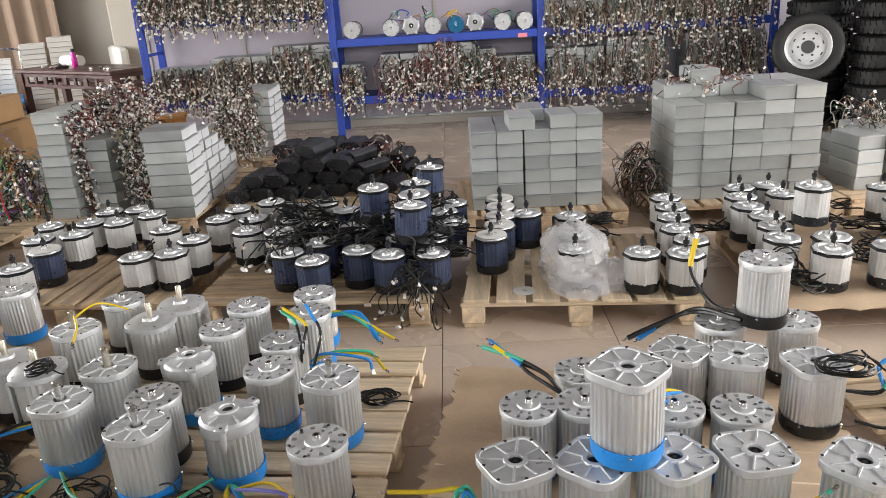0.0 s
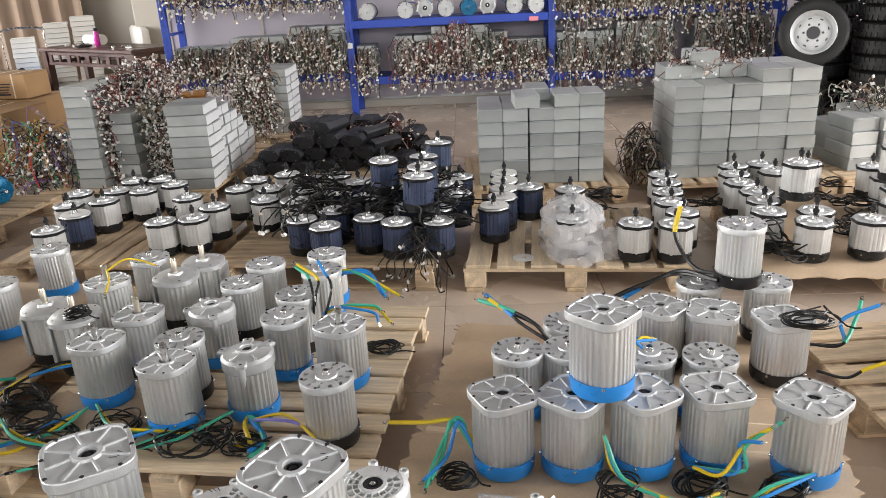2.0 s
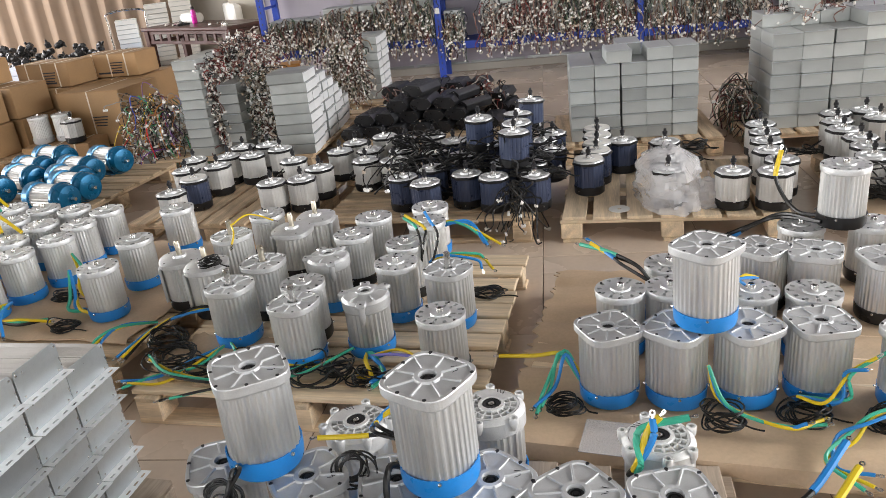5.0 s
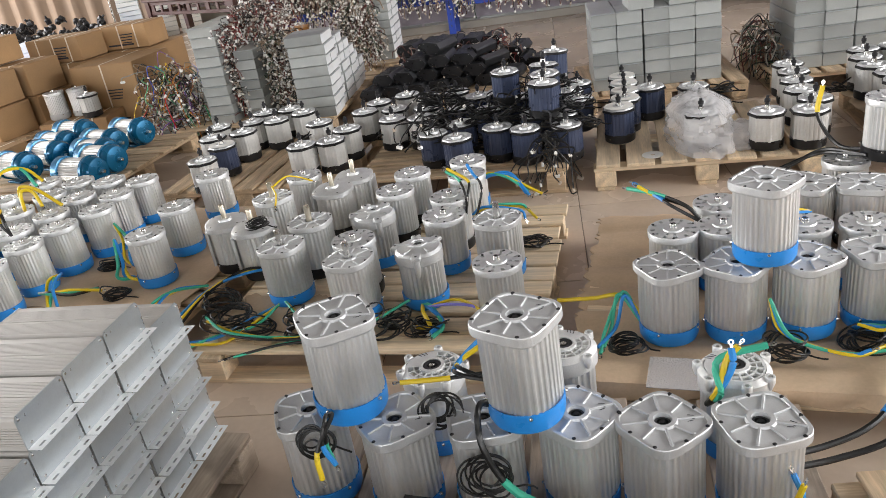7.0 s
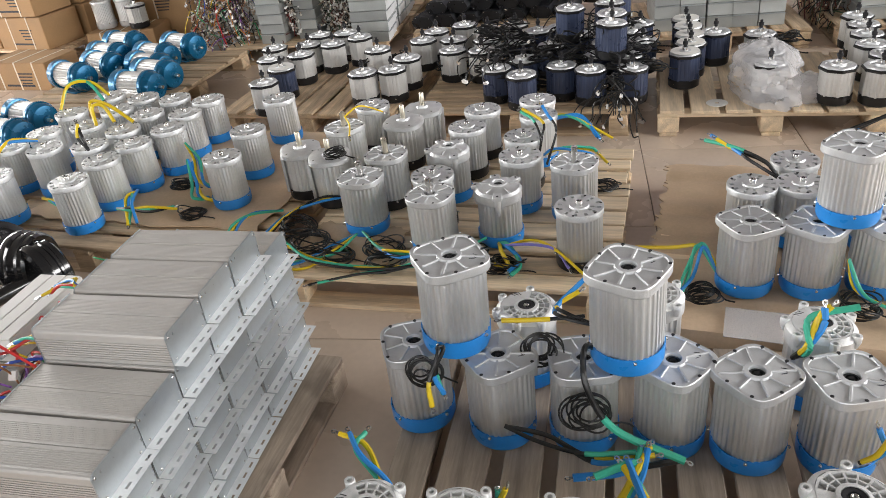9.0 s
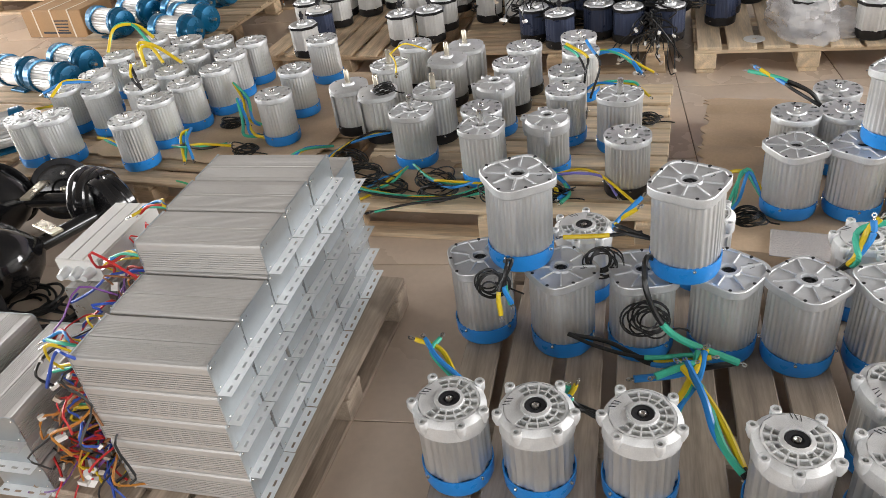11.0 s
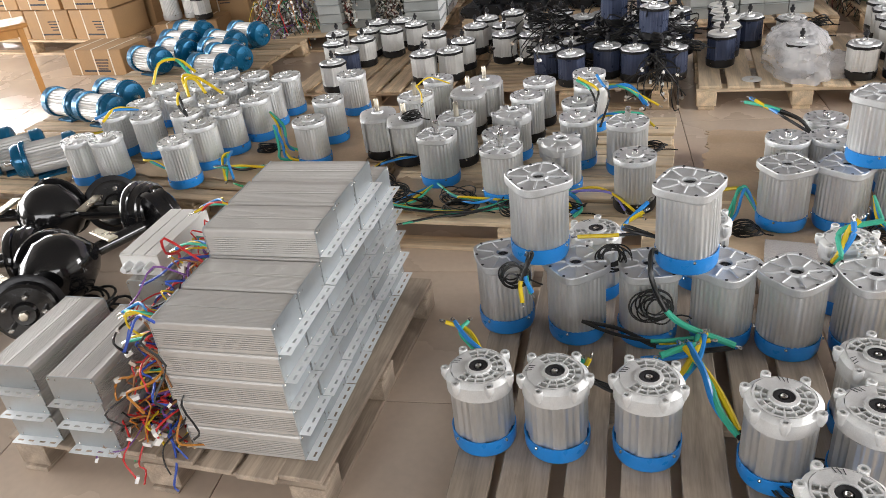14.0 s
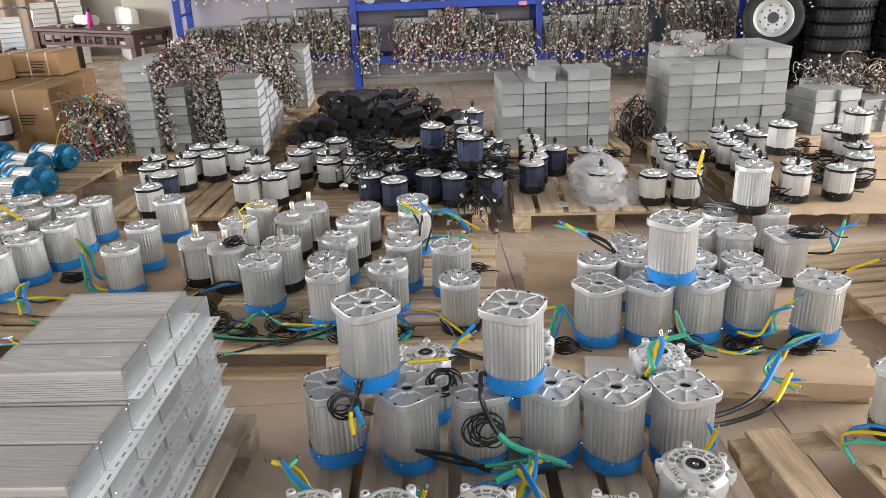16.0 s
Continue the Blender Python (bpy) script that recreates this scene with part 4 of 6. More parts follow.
def finned_case():
    """A long case along x with a fluted back and slotted feet plates at the +x end."""
    c = thing("finned_controller", "large grey aluminium controller with fluted case and slotted end plates", "controller")
    w, h, l = 0.1565, 0.0905, 0.352
    flutes = [(d, 0.010 + k * 0.0068 + e) for k in range(8) for d, e in ((0, 0), (0, 0.0042), (0.0026, 0.0044), (0.0026, 0.0066))]
    o = [(-w / 2 + 0.004, 0.0), (w / 2 - 0.004, 0.0), (w / 2, 0.004)]
    o += [(w / 2 - d, z) for d, z in flutes]
    o += [(w / 2, 0.066), (w / 2, 0.0785)] + [(w / 2 - 0.011 + 0.011 * math.cos(q), 0.079 + 0.0108 * math.sin(q)) for q in (0.3, 0.8, 1.25)]
    top = [(w / 2 - 0.014, 0), (w / 2 - 0.024, 0)]
    for side, n in ((0.053, 9), (-0.014, 9)):
        for k in range(n):
            y = side - k * 0.0055
            top += [(y, 0), (y - 0.0030, 0), (y - 0.0032, -0.0007), (y - 0.0053, -0.0007)]
        top += [(side - n * 0.0055 - 0.001, 0)]
        if side > 0:
            top += [(-0.0035, 0), (-0.0045, -0.0028), (-0.0065, -0.0028), (-0.0075, 0)]
    o += [(y, h + z - abs(y + 0.0055) * 0.022) for y, z in top] + [(-w / 2 + 0.014, h - 0.0016)]
    o += [(-w / 2 + 0.011 - 0.011 * math.cos(q), 0.079 + 0.0108 * math.sin(q)) for q in (1.25, 0.8, 0.3)] + [(-w / 2, 0.0785), (-w / 2, 0.066)]
    o += [(-w / 2 + d, z) for d, z in reversed(flutes)] + [(-w / 2, 0.004)]
    part("case_body", rings(bmesh.new(), [[(-l / 2 + 0.002, y, z) for y, z in o], [(l / 2 - 0.002, y, z) for y, z in o]]), M_FIN, c)
    p = [(-w / 2 - 0.0006, 0.001), (w / 2 + 0.0006, 0.001), (w / 2 + 0.0006, 0.045), (w / 2 + 0.0006, 0.082), (w / 2 - 0.007, h + 0.0010), (-w / 2 + 0.007, h + 0.0010), (-w / 2 - 0.0006, 0.082), (-w / 2 - 0.0006, 0.045)]
    for s in (-1, 1):
        part("end_plate", rings(bmesh.new(), [[(s * l / 2 - 0.0015, y, z) for y, z in p], [(s * l / 2 + 0.0015, y, z) for y, z in p]]), M_PLATE, c)
        for y, z in ((-0.07, 0.08), (0.07, 0.08), (-0.062, 0.016), (0.062, 0.016)):
            part("screw", lathe([(0.0035, 0), (0.0035, 0.002), (0.002, 0.003)], 8), M_STEEL, c, "", Matrix.Translation((s * (l / 2 + 0.001), y, z)) @ Matrix.Rotation(s * math.pi / 2, 4, 'Y'))
    # the foot: bent out of the end plate, with slots punched through it
    xs = [l / 2 + 0.0016, l / 2 + 0.0175, l / 2 + 0.0240, l / 2 + 0.0360]
    ys = [-0.0802, -0.0665, -0.0475, -0.0295, -0.0105, 0.0105, 0.0295, 0.0475, 0.0665, 0.0802]
    bm = bmesh.new()
    grid = [[bm.verts.new((x, y, 0.0080)) for y in ys] for x in xs]
    cells = [bm.faces.new((grid[i][j], grid[i + 1][j], grid[i + 1][j + 1], grid[i][j + 1])) for i in range(3) for j in range(9) if not (i == 1 and j % 2)]
    bmesh.ops.solidify(bm, geom=cells, thickness=0.0025)
    part("foot_flange", bm, M_FLANGE, c, "bright slotted fixing flange")
    return c


FC = finned_case()
rnd = random.Random(9)
for col in range(6):
    for k in range(6 if col in (2, 3, 4) else 5):
        along, across = 0.081 + col * 0.1632 + (0.004 if k == 5 else 0) + rnd.uniform(-0.0015, 0.0015), -0.176 + rnd.uniform(-0.003, 0.003) - (0.010 if k == 2 and col < 2 else 0)
        copy_thing(FC, pose(-1.078 + 0.0697 * along + 0.9976 * across, 0.386 + 0.9976 * along - 0.0697 * across, 0.1425 + k * 0.0915, 0, 0, rnd.uniform(-0.5, 0.5) - 4))["group"] = "finned controllers stacked on a pallet"
for k in range(3):
    for x, y in ((-1.937, 0.606), (-1.722 + 0.004 * k, 0.571)):
        copy_thing(FC, pose(x + rnd.uniform(-0.008, 0.008), y + rnd.uniform(-0.006, 0.006), 0.1425 + k * 0.0915, 0, 0, -94 + rnd.uniform(-1, 1)))["group"] = "finned controllers stacked on a pallet"
for k in range(2):
    copy_thing(FC, pose(-1.86, 1.20, 0.1425 + k * 0.0915, 0, 0, 86 + k))["group"] = "finned controllers stacked on a pallet"
settle(FC)
pc = thing("pale_controller", "pale grey painted controller lying on other controllers", "controller", pose(-1.875, 1.235, 0.3255, 0, 0, 86))
part("case_body", prism([(-0.176, -0.08), (0.176, -0.08), (0.176, 0.08), (-0.176, 0.08)], 0.002, 0.082), M_WHITE, pc)
for y in (-0.0535, 0.0, 0.0535):
    part("lid_panel", box((0.348, 0.049, 0.006), 0.0015, (0, y, 0.0848)), M_WHITE, pc)
for y in (-0.045, 0.0, 0.045):
    part("cable_gland", lathe([(0.017, 0), (0.017, 0.02), (0.012, 0.045)], 14), M_FLANGE, pc, "grey cable gland", Matrix.Translation((-0.176, y, 0.045)) @ Matrix.Rotation(-math.pi / 2, 4, 'Y'), True)

# ---------------------------------------------------------------- looms of wires


def loom(label, n, start, way, length, material, seed, spread=0.03, r=0.0028, conn=0.8, sag=1.0, name="wire_loom", plug=1.0, bunch=0.0):
    """Strands that leave a face (x0, x1, y0, y1, z0, z1) along way and hang down, with a connector at the end."""
    rnd = random.Random(seed)
    w, c = bmesh.new(), bmesh.new()
    for _ in range(n):
        p = Vector((rnd.uniform(*start[0:2]), rnd.uniform(*start[2:4]), rnd.uniform(*start[4:6])))
        if bunch:
            p.x = (round(p.x / bunch) + rnd.gauss(0, 0.16)) * bunch
        d = Vector(way) * rnd.uniform(0.5, 1.2) + Vector((rnd.gauss(0, spread), rnd.gauss(0, spread), rnd.gauss(0, spread)))
        ln = length * rnd.uniform(0.45, 1.15)
        side = Vector((rnd.gauss(0, spread * 1.4), rnd.gauss(0, spread), 0))
        wob = [Vector((rnd.gauss(0, 0.018), rnd.gauss(0, 0.012), rnd.gauss(0, 0.012))) for _ in range(3)]
        pts = [p, p + d * 0.8 + wob[0], p + d + side * 0.4 + wob[1] + Vector((0, 0, -ln * 0.3 * sag)), p + d * 1.1 + side * 0.8 + wob[2] + Vector((0, 0, -ln * 0.65 * sag)), p + d * 1.05 + side + Vector((0, 0, -ln * sag))]
        for q in pts:
            q.z = max(q.z, 0.02)
        tube(w, spline(pts, 3), r * rnd.uniform(0.7, 1.25), 4)
        if rnd.random() < conn:
            s = rnd.uniform(0.008, 0.018) * plug
            if rnd.random() < (0.35 if bunch else 0.8):
                cuboid(c, pts[2], (s, s * 0.7, s * 1.3), pose(0, 0, 0, rnd.uniform(0, 180), rnd.uniform(0, 90), rnd.uniform(0, 180)))
            cuboid(c, pts[-1], (s, s * 0.8, s * rnd.uniform(1.2, 2.2)), pose(0, 0, 0, rnd.uniform(0, 180), rnd.uniform(0, 90), rnd.uniform(0, 180)))
    t = thing(name, label, "wires", kind="stuff")
    part("wire_strands", w, material, t)
    if c.verts:
        part("connectors", c, M_CONN, t)
    return t


DULL = "dense hanging loom of dull wires with pale connectors"

# ---------------------------------------------------------------- the blue rack
RY, RD = 8.52, 0.50
POSTS = (-3.02, -0.95, 1.30, 3.80)
rack = thing("storage_rack", "blue painted steel storage rack with perforated posts and beams", "rack")
for x in POSTS:
    for y in (RY, RY + RD):
        bm = bmesh.new()
        cuboid(bm, (x, y, 1.1), (0.075, 0.055, 2.2), None, 0.004)
        post = part("post", bm, M_RACK, rack)
        if y == RY:
            for k in range(30):
                part("perforation", box((0.010, 0.003, 0.026), 0.001), M_SLOT, post, "", pose(x, RY - 0.0285, 0.15 + k * 0.068))
    for z in (0.35, 1.0, 1.7):
        part("brace", box((0.03, RD - 0.05, 0.03), 0.002, (x, RY + RD / 2, z)), M_RACK, rack)
LEVELS = ((0.46, 1.32), (0.40, 1.02), (0.36, 1.02))
for i, lv in enumerate(LEVELS):
    xa, xb = POSTS[i] + 0.04, POSTS[i + 1] - 0.04
    for z in (*lv, 1.98):
        for y in (RY - 0.005, RY + RD):
            part("beam", box((xb - xa, 0.04, 0.085), 0.004, ((xa + xb) / 2, y, z)), M_RACK, rack)
        part("shelf", box((xb - xa, RD - 0.05, 0.012), 0.002, ((xa + xb) / 2, RY + RD / 2, z + 0.034)), M_RACK, rack)
solo("price_tag", box((0.10, 0.002, 0.045), 0, (1.10, RY - 0.028, 1.0)), mat("pink_card", (0.72, 0.25, 0.30), 0.7), "small pink card tag on a rack beam", "tag")
solo("post_label", box((0.055, 0.002, 0.06), 0, (-0.95, RY - 0.030, 0.80)), M_PAPER, "small white label on a rack post", "tag")

far_cases = bmesh.new()
rnd = random.Random(12)
for i, z, cols in ((0, LEVELS[0][0], [4, 4, 4, 5, 5, 5, 6, 6, 6]), (1, LEVELS[1][0], [4, 0, 5, 5, 6, 7, 6, 5, 4, 4]), (2, LEVELS[2][0], [5, 5, 5, 6, 6, 6, 0, 6, 6, 6, 6]),
                   (0, LEVELS[0][1], [4] * 9), (2, LEVELS[2][1], [4] * 11)):
    xa, xb = POSTS[i] + 0.16, POSTS[i + 1] - 0.16
    for k, n in enumerate(cols):
        x = xa + (xb - xa) * k / (len(cols) - 1)
        for l in range(n):
            cuboid(far_cases, (x + rnd.uniform(-0.008, 0.008), RY + 0.23 + rnd.uniform(-0.01, 0.01), z + 0.084 + l * 0.0865), (0.20, 0.36, 0.085), pose(0, 0, 0, 0, 0, rnd.uniform(-1, 1)), 0.004)
        if n:
            zt = z + 0.04 + n * 0.0865
            loom(DULL, 62 if i == 2 else 105, (x - 0.10, x + 0.10, RY + 0.01, RY + 0.04, z + 0.05, zt - 0.01), (0, -0.07, 0.0), 0.27 if i == 2 else 0.21, M_LOOM_RED if i == 1 and 1 < k < 6 else M_LOOM, 100 + k + 20 * i + int(z * 300), 0.022, 0.0042, 0.95, plug=1.2, bunch=0.105 if i == 2 else 0.07)
solo("controller_cases", far_cases, M_BOX, "many grey controller cases packed on the rack shelves", "controllers", kind="stuff")

DM = round_motor(M_BLACK, "black moulded rear cap", "round motor lying on a shelf, pierced face outward")
DL = lug_motor()
DL["label"] = "lug-faced motor lying on a shelf, face outward"
for k, x in enumerate((-0.72, -0.33, -0.10, 0.12, 0.37, 0.60, 0.88, 1.12)):
    kind = DL if k in (2, 5) else DM
    o = copy_thing(kind, pose(x, RY + 0.20, LEVELS[1][1] + 0.041 + (0.103 if kind is DL else 0.0895), 90, 0, rnd.uniform(-6, 6)))
    o["group"] = "round motors on the rack"
    if k == 4:
        o["label"] = "teal painted round motor lying on a shelf"
    for ch in o.children:
        if k != 4 and ch.name.startswith(("end_flange", "flange_face", "gear_case")):
            ch.data = ch.data.copy()
            ch.data.materials[0] = M_FACE
        if k == 4:
            if ch.name.startswith(("end_flange", "flange_face", "housing")):
                ch.data = ch.data.copy()
                ch.data.materials[0] = M_TEAL
settle(DM)
settle(DL)
loom("few green and yellow leads lying over shelf motors", 26, (-0.35, 1.0, RY + 0.02, RY + 0.2, LEVELS[1][1] + 0.20, LEVELS[1][1] + 0.25), (0.06, -0.03, 0.0), 0.12, M_LOOM_BRIGHT, 77, 0.06, 0.005, 0.2)

# ---------------------------------------------------------------- looms beside the stacks
loom("loom of red and white wires beside grey cases", 460, (-2.355, -2.325, 5.24, 5.95, 0.20, 0.90), (0.02, -0.01, 0), 0.10, M_LOOM_RED, 1, 0.022, 0.0036, 1.0)
loom("heap of red and white wires over the stacks", 520, (-2.36, -2.02, 5.62, 6.1, 0.72, 0.96), (0.01, -0.03, 0.02), 0.09, M_LOOM_RED, 2, 0.04, 0.0036, 1.0)
loom("loom of dull wires between grey cases", 560, (-2.09, -1.82, 5.40, 5.50, 0.20, 0.76), (0.0, -0.02, 0), 0.09, M_LOOM, 3, 0.028, 0.0036, 1.0)
loom("dull leads among coloured ones before cases", 220, (-3.12, -2.68, 5.30, 5.45, 0.2, 0.62), (0.0, -0.06, 0), 0.12, M_LOOM, 44, 0.05, 0.0036)
loom("tangle of green, blue and yellow leads before cases", 70, (-3.12, -2.68, 5.30, 5.45, 0.2, 0.62), (0.0, -0.08, 0), 0.28, M_LOOM_BRIGHT, 4, 0.07, 0.0036)
loom("loom of dull wires before cases near the rack", 420, (-1.84, -1.50, 6.97, 7.05, 0.22, 0.78), (-0.01, -0.05, 0), 0.13, M_LOOM, 5, 0.035, 0.004, 1.0)
loom("red and white leads hanging from black controllers", 170, (-1.14, -0.15, 6.00, 6.05, 0.19, 0.40), (0.01, -0.10, 0.03), 0.12, M_LOOM_RED, 6, 0.04, 0.0036, 0.6)
loom("leads on top of the tall grey stack", 50, (1.8, 2.3, 5.2, 5.3, 0.85, 0.9), (0, -0.06, 0.03), 0.12, M_LOOM_RED, 7, 0.05, 0.003)
loom("heap of dull leads at the foot of the grey stack", 120, (1.58, 1.70, 5.0, 5.5, 0.15, 0.4), (-0.05, 0, 0), 0.2, M_LOOM, 8, 0.04, 0.004, 0.2)
loom("pile of red and white leads on cases", 300, (3.1, 3.9, 5.1, 5.7, 0.40, 0.60), (0, -0.03, 0.02), 0.12, M_LOOM, 9, 0.07, 0.0036)
loom("bright tangled leads with white plugs between controllers", 460, (-1.46, -1.40, 0.42, 1.25, 0.20, 0.58), (-0.07, -0.02, 0.0), 0.14, M_LOOM_BRIGHT, 10, 0.04, 0.0034, 0.22)
loom("bright tangled leads lying on cardboard", 120, (-1.62, -1.45, 0.45, 1.1, 0.17, 0.25), (-0.04, -0.05, 0.0), 0.12, M_LOOM_BRIGHT, 11, 0.04, 0.0034, 0.5)

# ---------------------------------------------------------------- cable tangles and leads


def coil(x, y, z, r, turns, seed, material=M_CABLE, thick=0.0035, label="loose coil of thin black cable", flat=0.25, low=0.68):
    rnd = random.Random(seed)
    bm = bmesh.new()
    pts = []
    loops = [(r * rnd.uniform(low, 1.05), rnd.gauss(0, r * 0.20), rnd.gauss(0, r * 0.20), abs(rnd.gauss(0, r * flat)), rnd.uniform(0, 6)) for _ in range(turns + 1)]
    for k in range(turns * 12):
        a = k * 2 * math.pi / 12 + seed
        f = (k % 12) / 12
        q, ox, oy, oz, ph = (u + (v - u) * f for u, v in zip(loops[k // 12], loops[k // 12 + 1]))
        pts.append((ox + q * math.cos(a), oy + q * math.sin(a) * 0.88, thick + oz * (1 + math.sin(a + ph)) * 0.7))
    pts += [(r * 1.4, -r * 0.4, thick), (r * 1.9, -r * 0.6, thick)]
    tube(bm, spline(pts, 2), thick, 5)
    return solo("cable_coil", bm, material, label, "cable", pose(x, y, z), "coils of cable", smooth=True)


for k, (x, y, z, r) in enumerate([(-0.02, 2.50, 0.143, 0.065), (0.27, 1.66, 0.142, 0.055), (0.727, 1.565, 0.142, 0.06), (0.977, 1.598, 0.142, 0.06), (1.19, 1.56, 0.142, 0.06), 
                                  (-0.9, 1.98, 0.143, 0.08), (-2.05, 2.62, 0.155, 0.06), (1.45, 2.1, 0.40, 0.08), (0.22, 0.40, 0.143, 0.08), (-1.15, 2.35, 0.40, 0.05), (-0.40, 1.85, 0.143, 0.06), (-1.85, 2.3, 0.155, 0.06)]):
    coil(x, y, z, r, 9, k, thick=0.0029, flat=0.42)


def hung_coil(m, r, seed):
    ob = coil(0, 0, 0, r, 8, seed, thick=0.0027, label="coil of thin black cable hung against a motor", flat=0.10, low=0.45)
    ob.matrix_basis = m
    return ob


hung_coil(Matrix.Translation((-0.115, 0.922, 0.30)) @ Matrix.Rotation(math.radians(80), 4, 'X'), 0.058, 401)
hung_coil(Matrix.Translation((-0.235, 1.06, 0.392)) @ Matrix.Rotation(math.radians(50), 4, 'X'), 0.05, 402)
hung_coil(Matrix.Translation((-0.535, 0.985, 0.372)) @ Matrix.Rotation(math.radians(70), 4, 'X'), 0.045, 403)
for k in range(60):
    rr = random.Random(50 + k)
    coil(rr.uniform(-0.75, 0.30), rr.uniform(3.55, 4.6), rr.uniform(0.14, 0.36), rr.uniform(0.05, 0.09), 4, 60 + k, thick=0.0042, label="tangled black motor cable lying over motors", flat=0.5)
for k in range(22):
    rr = random.Random(150 + k)
    x, y = rr.choice([(1.68, 4.0), (1.1, 4.2), (2.3, 3.7), (1.75, 3.4), (-1.45, 4.3), (-1.0, 4.2), (2.45, 4.1), (2.35, 3.5)])
    coil(x + rr.uniform(-0.1, 0.1), y + rr.uniform(-0.2, 0.2), rr.uniform(0.15, 0.25), rr.uniform(0.05, 0.10), 4, 160 + k, thick=0.0042, label="tangled black motor cable beside motors", flat=0.5)
for k, (x, y, r) in enumerate([(-1.22, 2.02, 0.09), (-1.08, 1.93, 0.07), (-0.86, 1.88, 0.08), (-0.60, 1.86, 0.09), (-0.52, 1.90, 0.06), (-1.30, 2.16, 0.07)]):
    coil(x, y, 0.149, r, 7, 500 + k, thick=0.0032, label="messy loops of thin black cable on a pallet", flat=0.35)
loom("black cables with white plugs tangled over motors", 70, (-0.7, 0.28, 3.55, 4.5, 0.33, 0.42), (0.0, -0.05, 0.01), 0.14, M_CABLE, 22, 0.08, 0.0042, 0.35)
loom("fallen bunch of black cables over a pallet edge", 26, (0.02, 0.12, 3.42, 3.48, 0.20, 0.34), (0.02, -0.05, 0), 0.26, mat("black_wire", (0.013, 0.013, 0.013), 0.4), 21, 0.05, 0.0042, 0.25)


def lead(points, colours, seed, sleeve=0.35, r=0.0062, label="three motor leads with coloured sleeves and ring lugs", fan=0.03, black=True):
    """Thick leads that leave a motor together and fan out, each with a coloured sleeve and a lug."""
    rnd = random.Random(seed)
    t = thing("motor_leads", label, "cable", group="thick motor leads")
    for k, m_ in enumerate(colours):
        off = [Vector((0, 0, 0)) if i == 0 else Vector((rnd.gauss(0, fan), rnd.gauss(0, fan), abs(rnd.gauss(0, fan * 0.4)))) * (0.4 + i / len(points)) for i in range(len(points))]
        pts = spline([Vector(p) + o for p, o in zip(points, off)], 7)
        cut = int(len(pts) * (1 - sleeve))
        bm = bmesh.new()
        if black:
            tube(bm, pts[:cut + 1], r * 0.9, 7)
            part("cable", bm, M_CABLE, t, smooth=True)
            bm = bmesh.new()
            tube(bm, pts[cut:], r * 1.12, 7)
        else:
            tube(bm, pts, r, 7)
        s = part("sleeve", bm, m_, t, smooth=True)
        d = (pts[-1] - pts[-2]).normalized()
        lug = rings(bmesh.new(), [circ(0.0075, -0.001, 12), circ(0.0075, 0.001, 12), circ(0.0035, 0.001, 12), circ(0.0035, -0.001, 12), circ(0.0075, -0.001, 12)], False, False)
        cuboid(lug, (-0.012, 0, 0), (0.014, 0.007, 0.003))
        part("ring_lug", lug, M_STEEL, t, "", Matrix.Translation(pts[-1] + d * 0.014) @ d.to_track_quat('X', 'Z').to_matrix().to_4x4())
    return t


YBG = (M_YEL, M_SKY, M_GRN)
# front pallet
lead([(-0.50, 1.00, 0.44), (-0.49, 0.955, 0.46), (-0.50, 0.93, 0.40), (-0.49, 0.925, 0.33)], YBG, 1, 0.35, fan=0.016)
lead([(-0.09, 1.02, 0.43), (-0.13, 0.98, 0.46), (-0.12, 0.92, 0.38), (-0.05, 0.90, 0.27), (0.12, 0.86, 0.21)], (M_GRN,), 2, 0.32, 0.009, fan=0.005)
lead([(-0.33, 0.93, 0.24), (-0.22, 0.90, 0.22), (-0.12, 0.86, 0.21), (0.00, 0.85, 0.23)], YBG, 3, 0.35, fan=0.02)
lead([(-0.09, 1.10, 0.44), (-0.17, 1.12, 0.46), (-0.20, 1.17, 0.44), (-0.17, 1.22, 0.48)], (M_YEL, M_SKY), 4, 0.5, fan=0.02)
lead([(-0.12, 1.17, 0.42), (-0.22, 1.16, 0.42), (-0.32, 1.15, 0.41)], (M_YEL,), 5, 0.6, fan=0.01)
lead([(-0.55, 0.62, 0.19), (-0.60, 0.70, 0.25), (-0.66, 0.76, 0.30), (-0.70, 0.80, 0.31)], YBG, 6, 0.8, fan=0.018)
lead([(-0.10, 0.62, 0.18), (-0.24, 0.66, 0.20), (-0.32, 0.67, 0.24), (-0.33, 0.65, 0.30)], YBG, 7, 0.4, fan=0.02)
lead([(0.09, 0.50, 0.165), (0.05, 0.60, 0.19), (0.0, 0.70, 0.22), (-0.05, 0.80, 0.24)], (M_YEL, M_GRN, M_SKY), 8, 0.9, 0.0085, fan=0.018)
lead([(-0.09, 0.60, 0.165), (-0.05, 0.68, 0.20), (-0.02, 0.76, 0.22), (0.02, 0.86, 0.24)], (M_SKY, M_GRN, M_YEL), 9, 0.9, 0.008, fan=0.015)
lead([(0.12, 0.90, 0.17), (0.02, 0.85, 0.19), (-0.06, 0.825, 0.19), (-0.155, 0.805, 0.19)], (M_SKY,), 45, 0.55, 0.0095, fan=0.004)
lead([(0.02, 0.83, 0.23), (-0.03, 0.81, 0.24), (-0.10, 0.775, 0.23)], (M_GRN,), 46, 0.8, 0.0095, fan=0.004)
lead([(0.42, 1.15, 0.30), (0.45, 1.12, 0.36), (0.47, 1.13, 0.42), (0.50, 1.16, 0.46)], YBG, 10, 0.8, 0.008, fan=0.02)
